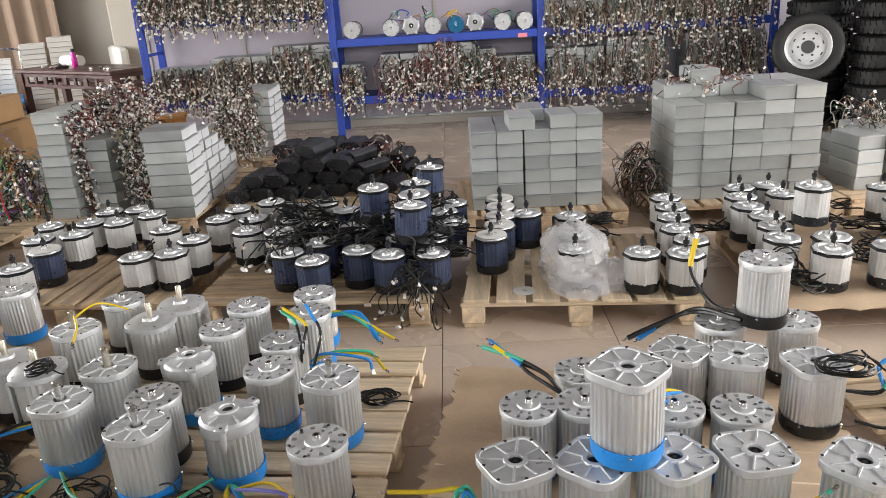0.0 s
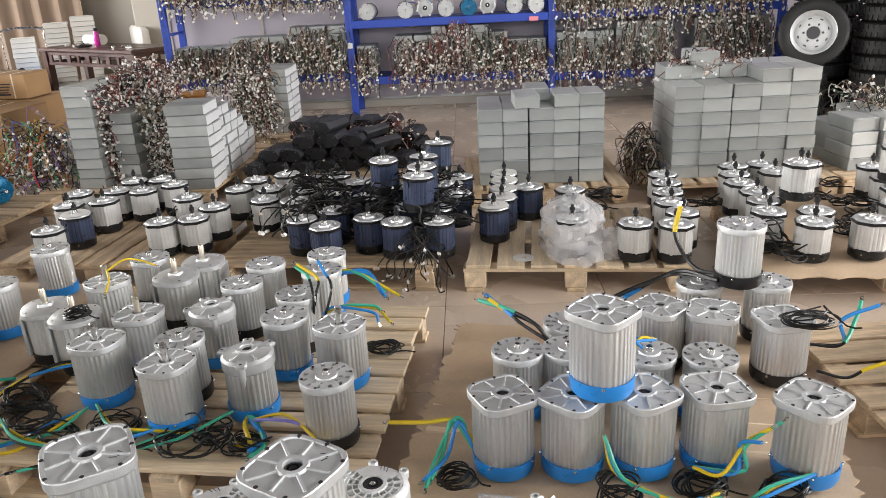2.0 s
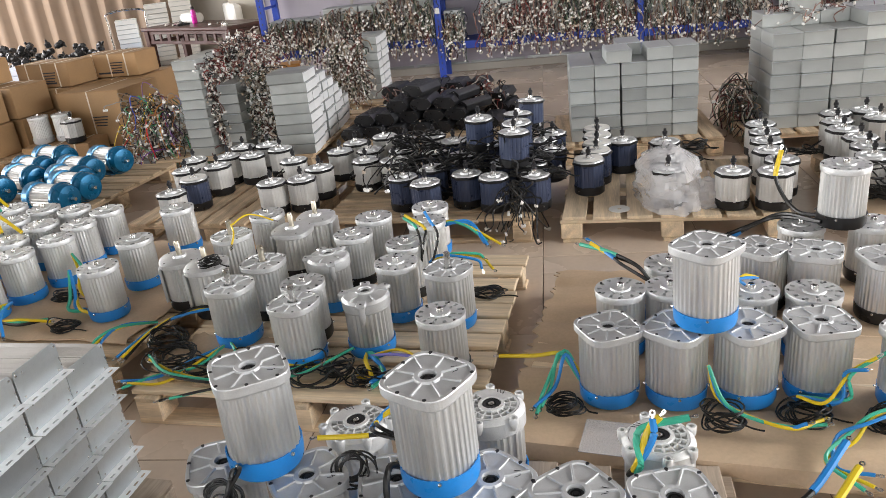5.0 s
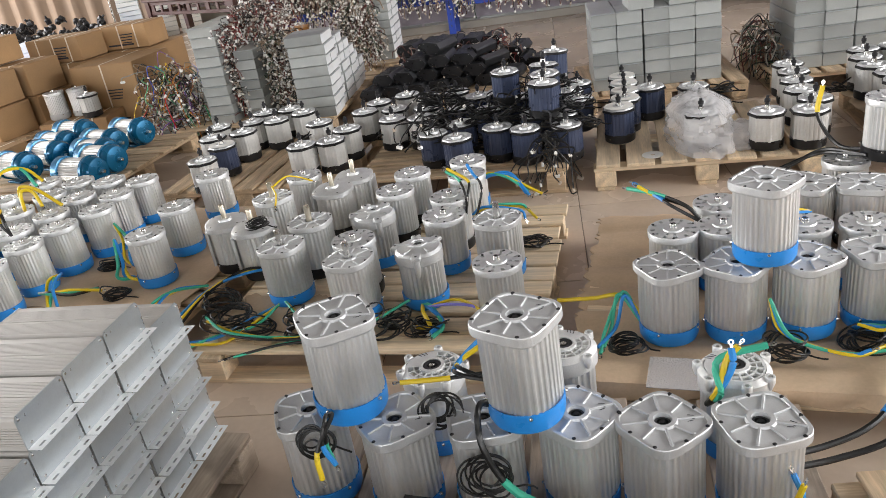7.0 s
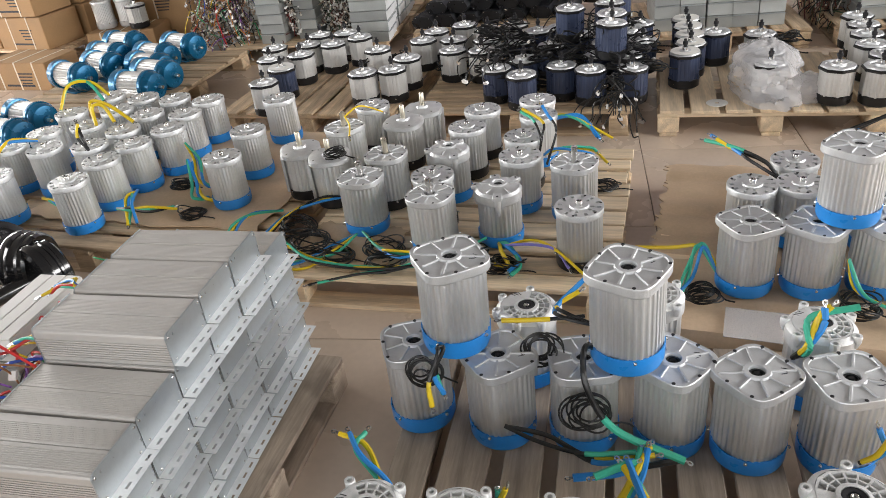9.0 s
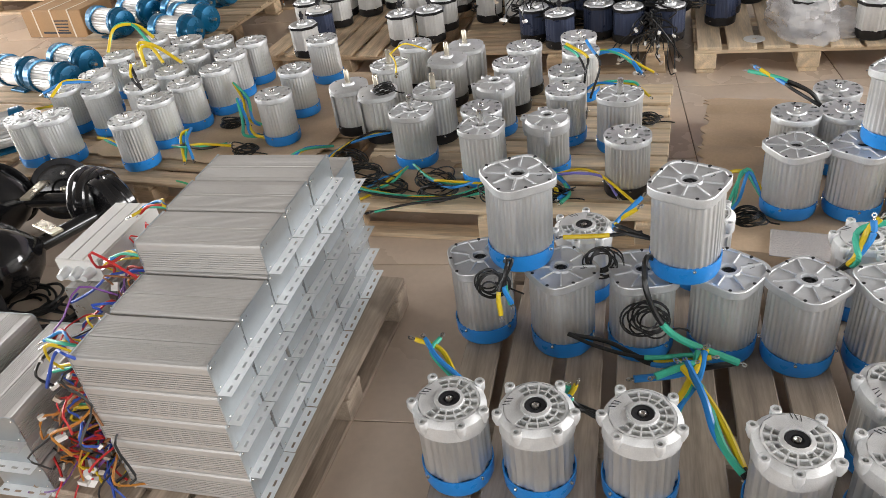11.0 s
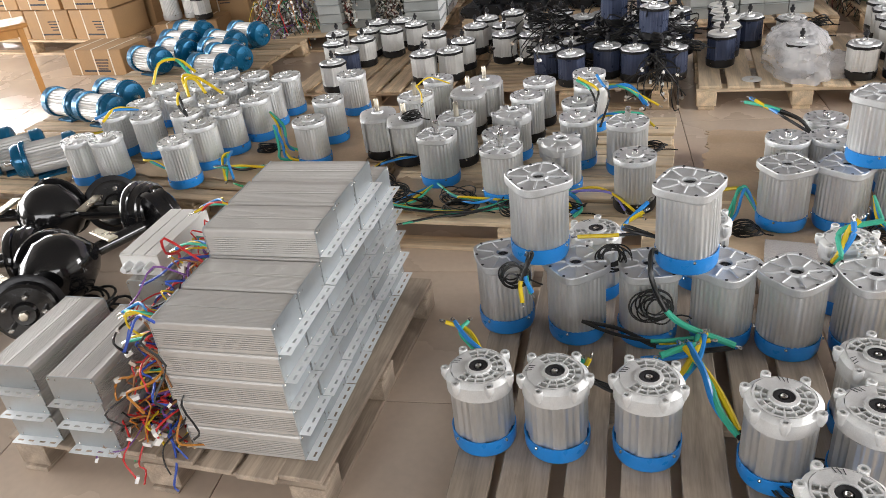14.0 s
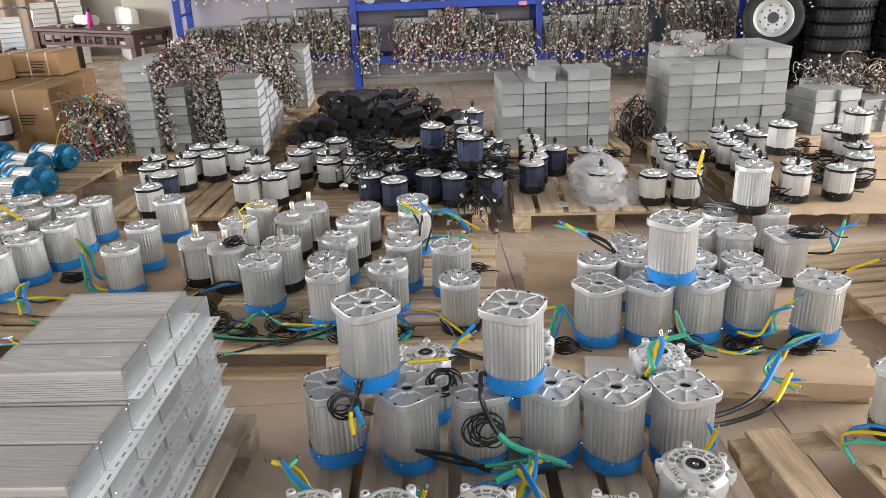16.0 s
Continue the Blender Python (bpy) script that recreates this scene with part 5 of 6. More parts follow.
lead([(0.52, 0.88, 0.20), (0.56, 0.86, 0.24), (0.57, 0.88, 0.30)], (M_YEL, M_SKY), 11, 0.9, fan=0.015)
lead([(0.52, 1.06, 0.20), (0.70, 1.14, 0.155), (0.86, 1.22, 0.165), (1.00, 1.36, 0.225)], (M_SKY,), 12, 0.28, 0.0095, fan=0.004)
lead([(0.52, 1.02, 0.19), (0.72, 1.10, 0.150), (0.88, 1.17, 0.160), (1.00, 1.29, 0.205)], (M_YEL,), 47, 0.28, 0.0095, fan=0.004)
# cardboard pallet
lead([(0.34, 1.74, 0.20), (0.28, 1.78, 0.26), (0.20, 1.80, 0.25), (0.06, 1.82, 0.24)], (M_YEL,), 13, 0.8, 0.007, fan=0.01, black=False)
lead([(0.33, 1.74, 0.19), (0.27, 1.78, 0.27), (0.24, 1.70, 0.19), (0.19, 1.62, 0.165)], (M_GRN, M_SKY, M_GRN), 14, 0.8, 0.006, fan=0.015, black=False)
lead([(0.60, 2.14, 0.34), (0.55, 2.18, 0.39), (0.47, 2.25, 0.41), (0.37, 2.33, 0.41)], YBG, 15, 0.45, 0.007, fan=0.022)
lead([(0.70, 1.64, 0.30), (0.74, 1.58, 0.20), (0.88, 1.52, 0.17), (1.00, 1.50, 0.17)], YBG, 16, 0.8, 0.0055, fan=0.02, black=False)
lead([(0.95, 1.62, 0.20), (1.05, 1.58, 0.20), (1.10, 1.62, 0.26), (1.16, 1.62, 0.32)], YBG, 17, 0.8, 0.0055, fan=0.03, black=False)
lead([(1.28, 1.58, 0.2), (1.12, 1.50, 0.20), (1.04, 1.46, 0.17), (0.98, 1.38, 0.15), (1.02, 1.28, 0.15)], YBG, 18, 0.8, 0.0055, fan=0.02, black=False)
lead([(1.50, 2.18, 0.28), (1.58, 2.15, 0.30), (1.64, 2.18, 0.36), (1.70, 2.24, 0.40)], (M_SKY, M_GRN), 20, 0.6, 0.006, fan=0.02)
lead([(1.50, 2.10, 0.22), (1.58, 2.06, 0.20), (1.68, 2.08, 0.22), (1.78, 2.12, 0.26)], (M_YEL,), 21, 0.45, 0.006, fan=0.02)
lead([(1.26, 2.44, 0.42), (1.16, 2.60, 0.38), (1.05, 2.62, 0.34), (0.95, 2.58, 0.30)], (M_SKY, M_CABLE), 22, 0.2, 0.009, fan=0.02)
lead([(1.30, 2.42, 0.45), (1.22, 2.62, 0.40), (1.17, 2.72, 0.50), (1.19, 2.74, 0.62)], (M_YEL,), 23, 0.3, 0.009, fan=0.005)
lead([(0.93, 2.02, 0.40), (0.86, 1.98, 0.42), (0.82, 1.94, 0.40)], (M_SKY, M_YEL, M_SKY), 24, 0.9, 0.005, fan=0.015, black=False)
# mid-left pallet
lead([(-0.28, 2.86, 0.30), (-0.20, 2.80, 0.36), (-0.12, 2.76, 0.35), (-0.02, 2.70, 0.28)], (M_YEL, M_SKY, M_SKY, M_GRN), 25, 0.8, 0.006, fan=0.018, black=False)
lead([(-0.28, 2.62, 0.25), (-0.20, 2.62, 0.28), (-0.10, 2.60, 0.25), (0.0, 2.58, 0.22)], (M_YEL, M_SKY, M_GRN), 26, 0.8, 0.006, fan=0.03, black=False)
lead([(-0.30, 2.52, 0.26), (-0.27, 2.50, 0.38), (-0.31, 2.54, 0.43), (-0.36, 2.60, 0.46)], (M_GRN, M_YEL), 27, 0.4, 0.006, fan=0.02)
lead([(-0.26, 2.50, 0.26), (-0.22, 2.53, 0.40), (-0.25, 2.58, 0.45), (-0.27, 2.61, 0.48)], (M_SKY,), 28, 0.5, 0.006, fan=0.01)
lead([(-0.43, 1.97, 0.18), (-0.40, 1.90, 0.19), (-0.37, 1.86, 0.16), (-0.36, 1.80, 0.15)], YBG, 29, 0.9, 0.008, fan=0.03, black=False)
lead([(-0.40, 1.92, 0.20), (-0.30, 1.88, 0.22), (-0.22, 1.84, 0.22), (-0.14, 1.78, 0.16)], (mat("violet_sleeve", (0.20, 0.18, 0.55), 0.4), M_YEL), 30, 0.8, 0.0055, fan=0.02, black=False)
lead([(-1.00, 2.08, 0.18), (-0.92, 1.96, 0.17), (-0.82, 1.90, 0.17), (-0.70, 1.90, 0.17)], (M_GRN, M_YEL, M_SKY), 31, 0.8, 0.0055, fan=0.03, black=False)
lead([(-1.02, 2.06, 0.18), (-1.10, 1.96, 0.16), (-1.22, 1.88, 0.155), (-1.34, 1.82, 0.15)], (M_YEL, M_SKY, M_GRN), 32, 0.8, 0.0055, fan=0.025, black=False)
lead([(-1.15, 2.36, 0.2), (-1.22, 2.26, 0.24), (-1.34, 2.18, 0.20), (-1.44, 2.02, 0.16)], (M_YEL, M_SKY, M_CABLE), 33, 0.8, 0.006, fan=0.02, black=False)
lead([(-1.22, 2.74, 0.42), (-1.15, 2.80, 0.45), (-1.10, 2.84, 0.43), (-1.06, 2.86, 0.40)], (M_YEL,), 34, 0.8, 0.004, fan=0.01, black=False)
lead([(-1.20, 2.72, 0.44), (-1.14, 2.66, 0.42), (-1.10, 2.58, 0.38)], (M_YEL, M_YEL), 35, 0.8, 0.004, fan=0.02, black=False)
lead([(-0.48, 1.98, 0.20), (-0.66, 1.85, 0.17), (-0.90, 1.82, 0.165), (-1.16, 1.88, 0.165), (-1.30, 1.98, 0.17)], (M_GRN, M_YEL, M_CABLE), 48, 0.9, 0.0055, fan=0.02, black=False)
lead([(-0.62, 1.92, 0.18), (-0.80, 1.82, 0.165), (-0.98, 1.79, 0.16), (-1.12, 1.72, 0.155)], (M_GRN, M_CABLE), 49, 0.9, 0.005, fan=0.015, black=False)
lead([(-1.42, 2.30, 0.17), (-1.52, 2.20, 0.20), (-1.56, 2.08, 0.19), (-1.50, 1.96, 0.165)], (M_YEL, M_SKY, M_GRN), 50, 0.9, 0.006, fan=0.015, black=False)
lead([(-1.98, 2.60, 0.30), (-1.92, 2.50, 0.22), (-1.88, 2.42, 0.18), (-1.80, 2.40, 0.165)], (M_YEL, M_GRN, M_SKY), 51, 0.9, 0.008, fan=0.02, black=False)
lead([(-2.22, 2.30, 0.20), (-2.12, 2.24, 0.22), (-2.06, 2.30, 0.18), (-1.98, 2.36, 0.165)], (M_GRN, M_CABLE, M_YEL), 52, 0.9, 0.007, fan=0.02, black=False)
# round motors
lead([(-2.58, 2.86, 0.40), (-2.62, 2.92, 0.48), (-2.52, 2.92, 0.47), (-2.40, 2.86, 0.41)], (M_YEL, M_YEL), 36, 0.9, 0.009, fan=0.02, black=False)
lead([(-2.95, 3.12, 0.40), (-2.92, 3.22, 0.50), (-2.82, 3.26, 0.50), (-2.70, 3.20, 0.42)], (M_GRN, M_YEL), 37, 0.9, 0.009, fan=0.02, black=False)
lead([(-2.24, 2.46, 0.18), (-2.16, 2.38, 0.24), (-2.12, 2.30, 0.24), (-2.10, 2.20, 0.17)], (M_GRN, M_YEL, M_SKY), 38, 0.9, 0.007, fan=0.02, black=False)
lead([(-2.06, 2.76, 0.32), (-1.98, 2.68, 0.26), (-1.92, 2.58, 0.19), (-1.84, 2.52, 0.165)], (M_SKY, M_GRN, M_YEL), 39, 0.9, 0.007, fan=0.02, black=False)
lead([(-2.42, 2.52, 0.40), (-2.44, 2.52, 0.46), (-2.46, 2.54, 0.52)], (M_YEL, M_CABLE), 40, 0.5, 0.007, fan=0.012)
lead([(-2.80, 2.68, 0.40), (-2.90, 2.62, 0.42), (-2.98, 2.56, 0.38)], (M_YEL, M_SKY), 41, 0.8, 0.008, fan=0.02, black=False)
lead([(-2.5, 2.34, 0.17), (-2.62, 2.40, 0.19), (-2.7, 2.46, 0.17)], (M_GRN, M_SKY, M_YEL), 42, 0.9, 0.007, fan=0.02, black=False)
lead([(-3.2, 2.9, 0.13), (-3.1, 3.0, 0.16), (-3.3, 2.8, 0.2)], (M_YEL, M_GRN), 43, 0.9, 0.007, fan=0.05, black=False)
# bare pallet
lead([(1.0, 0.86, 0.148), (1.02, 0.92, 0.20), (1.14, 0.88, 0.22), (1.3, 0.78, 0.17), (1.45, 0.70, 0.16)], YBG, 44, 0.9, 0.006, fan=0.03, black=False)
# stacked controllers' leads
for k, (x, y, z) in enumerate([(-1.42, 0.50, 0.55), (-1.42, 0.52, 0.45), (-1.42, 0.48, 0.36), (-1.42, 0.85, 0.55), (-1.40, 1.0, 0.62), (-1.62, 1.24, 0.36)]):
    lead([(x, y, z), (x - 0.05, y - 0.01, z + 0.02), (x - 0.11, y + 0.01, z + 0.015), (x - 0.17, y + 0.02, z - 0.01)], (M_YEL, M_SKY, M_GRN, mat("red_sleeve", (0.5, 0.03, 0.02), 0.4)), 60 + k, 0.9, 0.0045, fan=0.012, black=False)

# ---------------------------------------------------------------- plastic bag over motors


def bag(cx, cy, z, rx, ry, h, seed, label):
    bm = bmesh.new()
    loops = []
    n, rows = 48, 22
    for j in range(rows):
        t = j / (rows - 1)
        prof = 1.15 - 0.35 * t if t < 0.7 else (0.905 - 1.9 * (t - 0.7))
        loops.append([])
        for i in range(n):
            a = 2 * math.pi * i / n
            q = 1 + 0.16 * (0.5 - abs(noise.noise(Vector((math.cos(a) * 3.5, math.sin(a) * 3.5, t * 4 - seed))))) + 0.20 * noise.noise(Vector((math.cos(a) * 2.2, math.sin(a) * 2.2, t * 5 + seed))) + 0.10 * noise.noise(Vector((math.cos(a) * 6, math.sin(a) * 6, t * 9 + seed)))
            loops[-1].append((rx * prof * q * math.cos(a), ry * prof * q * math.sin(a), 0.003 + h * t * (1 + 0.12 * noise.noise(Vector((a, t * 3, seed))))))
    rings(bm, loops, False, True)
    return solo("plastic_bag", bm, M_FILM, label, "bag", pose(cx, cy, z), smooth=True)


bag(0.885, 3.66, 0.141, 0.155, 0.30, 0.25, 3, "crumpled clear plastic bag pulled over small motors")
bag(1.06, 3.50, 0.141, 0.10, 0.10, 0.12, 8, "crumpled end of a clear plastic bag on pallet boards")

# ---------------------------------------------------------------- tyres


def tyre(r=0.315, w=0.15):
    bm = bmesh.new()
    prof = [(0.20, -w * 0.36), (0.215, -w * 0.45), (0.27, -w * 0.50), (0.298, -w * 0.44), (r - 0.004, -w * 0.36), (r, -w * 0.2), (r, w * 0.2), (r - 0.004, w * 0.36), (0.298, w * 0.44), (0.27, w * 0.50), (0.215, w * 0.45), (0.20, w * 0.36)]
    rings(bm, [circ(q, z, 64) for q, z in prof] + [circ(*prof[0], 64)], False, False)
    return bm


def treaded(r=0.315, w=0.15):
    bm = tyre(r, w)
    for k in range(36):
        a = k * math.pi / 18
        for s in (-1, 1):
            q = Matrix.Rotation(a + (0.04 if s > 0 else 0), 4, 'Z') @ pose(r + 0.002, 0, s * w * 0.24, s * 18)
            cuboid(bm, q.translation, (0.012, 0.016, w * 0.30), q.to_3x3().to_4x4())
    return bm


def tread(parent, r=0.315, w=0.15):
    me = finish(box((0.012, 0.016, w * 0.30), 0.002), "tread_block")
    me.materials.append(M_RUBBER)
    for k in range(36):
        a = k * math.pi / 18
        for s in (-1, 1):
            part("tread_block", me, None, parent, "", Matrix.Rotation(a + (0.04 if s > 0 else 0), 4, 'Z') @ pose(r + 0.002, 0, s * w * 0.24, s * 18))


T = thing("tyre", "new black ribbed tyre lying in a stack", "tyre")
part("casing", treaded(), M_RUBBER, T, smooth=True)
part("bead", rings(bmesh.new(), [circ(0.205, z, 48) for z in (-0.055, 0.055)] + [circ(0.198, z, 48) for z in (0.055, -0.055)] + [circ(0.205, -0.055, 48)], False, False), M_RUBBER, T)
rnd = random.Random(7)
for x, y, n in ((3.62, 7.62, 3), (4.40, 7.35, 9), (4.95, 7.9, 9), (4.12, 8.15, 9), (5.1, 7.2, 8)):
    for k in range(n):
        copy_thing(T, pose(x + rnd.uniform(-0.012, 0.012), y + rnd.uniform(-0.012, 0.012), 0.076 + k * 0.151, 0, 0, rnd.uniform(0, 90)))["group"] = "stacked tyres"
settle(T)
W = thing("wheel", "upright black tyre on a silver steel rim with round hub holes", "wheel", Matrix.Translation((3.68, 7.42, 0.453 + 0.36)) @ Matrix.Rotation(math.radians(-20), 4, 'Z') @ Matrix.Rotation(math.radians(80), 4, 'X'))
ty = part("tyre", tyre(), M_RUBBER, W, smooth=True)
tread(ty)
part("rim", lathe([(0.200, -0.06), (0.204, 0.05), (0.206, 0.066), (0.200, 0.07), (0.185, 0.058), (0.175, 0.025), (0.165, 0.012), (0.15, 0.022), (0.10, 0.030), (0.062, 0.026), (0.058, 0.005)], 56, cap0=False), M_FACE, W, "silver steel rim", smooth=True)
part("hub_hole", lathe([(0.058, 0.026), (0.058, 0.029), (0.04, 0.0295)], 32), M_SLOT, W, "dark centre bore")
for k in range(6):
    part("stud_hole", lathe([(0.011, 0), (0.011, 0.003), (0.006, 0.0035)], 12), M_SLOT, W, "", pose(0.085 * math.cos(k * math.pi / 3), 0.085 * math.sin(k * math.pi / 3), 0.0285))
for k in range(8):
    part("vent_slot", box((0.012, 0.03, 0.003), 0.001), M_SLOT, W, "", Matrix.Rotation(k * math.pi / 4 + 0.3, 4, 'Z') @ pose(0.135, 0, 0.0265))

# ---------------------------------------------------------------- cartons


def carton(w, d, h, label="closed brown cardboard carton with pale straps", straps=2):
    c = thing("carton", label, "carton")
    part("box_body", box((w, d, h), 0.006, (0, 0, h / 2)), M_CARTON, c)
    for s in (-1, 1):
        part("flap", box((w * 0.99, d * 0.493, 0.004), 0.001, (0, s * d * 0.249, h + 0.0025)), M_CARTON, c)
    for k in range(straps):
        x = (k + 0.7) * w / (straps + 0.4) - w / 2
        part("strap", rings(bmesh.new(), [[(x - 0.007, y, z), (x + 0.007, y, z), (x + 0.007, y2, z2), (x - 0.007, y2, z2)] for y, z, y2, z2 in
             ((-d / 2 - 0.002, 0.002, -d / 2 - 0.0005, 0.002), (-d / 2 - 0.002, h + 0.007, -d / 2 - 0.0005, h + 0.005), (d / 2 + 0.002, h + 0.007, d / 2 + 0.0005, h + 0.005), (d / 2 + 0.002, 0.002, d / 2 + 0.0005, 0.002))]), M_TAPE, c, "pale plastic strap")
    for k in range(4):
        part("print_bar", box((w * 0.26 - 0.02 * k, 0.0012, 0.010), 0, (w * 0.12, -d / 2 - 0.0012, h * 0.62 - k * 0.026)), M_INK, c, "unreadable dark printing")
    part("print_bar", box((w * 0.46, 0.0012, 0.016), 0, (0, -d / 2 - 0.0012, h * 0.18)), M_INK, c, "unreadable dark printing")
    return c


CA = carton(0.56, 0.42, 0.275)
for k in range(4):
    for j in range(2):
        for lay in range(2):
            copy_thing(CA, pose(-4.86 - 0.58 * k + 0.14 * j - 0.03 * lay, 5.72 + 0.13 * k + 0.46 * j, 0.141 + 0.285 * lay, 0, 0, -13 + (k * 7 + lay * 5) % 4))["group"] = "brown cartons on a pallet"
settle(CA)
pallet(-5.66, 6.14, 2.5, 1.0, -13, 8, "x", label="long pine pallet under brown cartons", seed=30)
CB = carton(0.66, 0.62, 0.60, "large brown cardboard carton with loose top flaps", 1)
for x, y, z, a in ((-3.83, 6.32, 0, -6), (-3.98, 7.02, 0, -4), (-4.70, 7.12, 0, -8)):
    copy_thing(CB, pose(x, y, z, 0, 0, a))["group"] = "large brown cartons"
settle(CB)
CC = carton(0.62, 0.36, 0.22, "small strapped brown carton lying on larger cartons", 3)
for x, y, z, a in ((-4.50, 6.62, 0.612, -10), (-4.02, 6.98, 0.612, -6), (-5.10, 6.20, 0.722, -9)):
    copy_thing(CC, pose(x, y, z, 0, 0, a))["group"] = "small brown cartons"
CD = copy_thing(CC, pose(-4.48, 4.98, 0, 0, 0, -10))
CD["label"], CD["group"] = "low brown carton standing on the tiled floor", "small brown cartons"
CD = copy_thing(CC, pose(-4.04, 5.78, 0, 0, 0, 4))
CD["label"], CD["group"] = "low brown carton carrying three motors", "small brown cartons"
settle(CC)
CE = carton(0.62, 0.55, 0.60, "plain brown carton supporting smaller ones", 2)
CE.matrix_basis = pose(-4.48, 6.66, 0, 0, 0, -8)
M_FOAM = mat("pale_blue_foam", (0.56, 0.60, 0.70), 0.85, 0, 0.08, 6, 0.2)
for k in range(7):
    solo("foam_board", box((1.0, 0.62, 0.078), 0.008, (0, 0, 0.039)), M_FOAM, "pale blue foam board in a low stack", "foam board", pose(-6.30 + 0.03 * (k % 3), 9.05, k * 0.080, 0, 0, 6 + (k * 5) % 7), "stacked foam boards")
SK = small_motor(M_SILVER, "small silver motor standing before cartons")
place(SK, [(-3.87, 5.70)], 0.2285, "motors before the cartons", 33)
SR = round_motor(M_FACE, "dull metal rear cap", "round aluminium motor standing on a low carton")
place(SR, [(-4.22, 5.76), (-4.03, 5.82)], 0.2285, "motors before the cartons", 34)
settle(SR)
settle(SK)

# heap of dark castings far behind
rnd = random.Random(21)
HP = thing("dark_motor_heap", "far heap of dark castings and motors", "heap", kind="stuff")
bm = bmesh.new()
for k in range(760):
    x, y = rnd.uniform(-10.5, -6.2), rnd.uniform(9.4, 11.6)
    z = 0.05 + 0.62 * rnd.random() ** 1.2 * (0.55 + 0.45 * math.sin((x + 10.8) * 0.68))
    lathe([(0.025, -0.05), (0.048, -0.042), (0.048, 0.03), (0.022, 0.045), (0.014, 0.09)], 10, bm=bm)
    bm.verts.ensure_lookup_table()
    mm = pose(x, y, z, rnd.uniform(0, 180), rnd.uniform(0, 180), 0)
    for v in bm.verts[-50:]:
        v.co = mm @ v.co
part("castings", bm, M_DARK, HP, smooth=True)
bm = bmesh.new()
for k in range(90):
    cuboid(bm, (rnd.uniform(-10.5, -6.2), rnd.uniform(9.3, 11.4), rnd.uniform(0.15, 0.55)), (0.055, 0.04, 0.02), pose(0, 0, 0, rnd.uniform(0, 180), rnd.uniform(0, 180), 0), 0.01)
part("bright_fittings", bm, M_FACE, HP)
solo("low_bench", box((4.6, 2.6, 0.04), 0.004, (-8.35, 10.45, 0.03)), M_CARD, "low board under the far heap", "board")

# curtains
bm = bmesh.new()
xs = [-11.8 + i * 0.05 for i in range(110)]
rings(bm, [[(x, 13.55 + 0.05 * math.sin(x * 17), z) for x in xs] + [(x, 13.57 + 0.05 * math.sin(x * 17), z) for x in reversed(xs)] for z in (0.003, 3.3)])
solo("curtain", bm, M_CURTAIN, "brown pleated curtain along the far wall", "curtain", smooth=True)

# ---------------------------------------------------------------- table, bottle and what lies on it
TB = Matrix.Translation((-4.98, 11.22, -0.10)) @ Matrix.Rotation(math.radians(-33), 4, 'Z')
table = thing("table", "dark red lacquered wooden table with a fretwork apron", "table", TB)
part("tabletop", box((2.4, 0.80, 0.055), 0.012, (0, 0, 0.7925)), M_REDWOOD, table)
for sx in (-1.12, 1.12):
    for sy in (-0.31, 0.31):
        part("leg", rings(bmesh.new(), [[(sx + a * w, sy + b * w, z) for a, b in ((-1, -1), (1, -1), (1, 1), (-1, 1))] for w, z in ((0.046, 0.10), (0.050, 0.5), (0.056, 0.766))]), M_REDWOOD, table)
for sy in (-0.33, 0.33):
    for z in (0.735, 0.585):
        part("apron_rail", box((2.24, 0.030, 0.050), 0.004, (0, sy, z)), M_REDWOOD, table)
    for k in range(9):
        part("apron_upright", box((0.06 if k % 2 else 0.10, 0.026, 0.102), 0.004, (-1.0 + k * 0.25, sy, 0.660)), M_REDWOOD, table)
for sx in (-1.12, 1.12):
    for z in (0.735, 0.585):
        part("side_rail", box((0.030, 0.51, 0.050), 0.004, (sx, 0, z)), M_REDWOOD, table)
bt = thing("water_bottle", "magenta plastic water bottle with dark cap", "bottle", TB @ pose(-0.30, 0.05, 0.82))
part("bottle_body", lathe([(0.035, 0), (0.04, 0.01), (0.04, 0.17), (0.025, 0.20), (0.025, 0.21)], 24), M_PINK, bt, smooth=True)
part("bottle_cap", lathe([(0.028, 0.21), (0.028, 0.25), (0.02, 0.255)], 20), M_DARK, bt, "dark screw cap")
solo("paper_roll", rings(bmesh.new(), [[(x, 0.075 * math.cos(a), 0.075 + 0.075 * math.sin(a)) for a in [k * math.pi / 10 for k in range(20)]] for x in (-0.22, 0.22)]), M_PAPER, "thick roll of pale paper on the table", "roll", TB @ pose(-0.52, 0.15, 0.82), smooth=True)
rnd = random.Random(31)
for k in range(9):
    solo("table_tool", box((rnd.uniform(0.06, 0.2), 0.03, 0.03), 0.008, (0, 0, 0.016)), rnd.choice([M_STEEL, M_DARK, M_WHITE]), "small metal tool lying on the table", "tool", TB @ pose(rnd.uniform(-0.9, 0.9), rnd.uniform(-0.28, 0.28), 0.82, 0, 0, rnd.uniform(0, 180)), "tools on the table")
solo("white_roll", box((0.16, 1.2, 0.9), 0.04, (0, 0, 0.45)), M_WHITE, "tall pale board leaning behind the table", "board", pose(-5.1, 12.75, 0, 0, 0, 30))
PS = grey_case(0.36, 0.075, 0.36, M_PAPER, M_PAPER, "flat_box", "flat white-grey carton in a neat stack")
for x, y, z, n in ((-6.42, 12.62, 0.003, 13), (-6.05, 12.80, 0.003, 14), (-7.08, 12.72, 0.178, 8)):
    for k in range(n):
        copy_thing(PS, pose(x, y, z + k * 0.079, 0, 0, 24 + (k * 5) % 4))["group"] = "flat boxes by the trolley"
settle(PS)
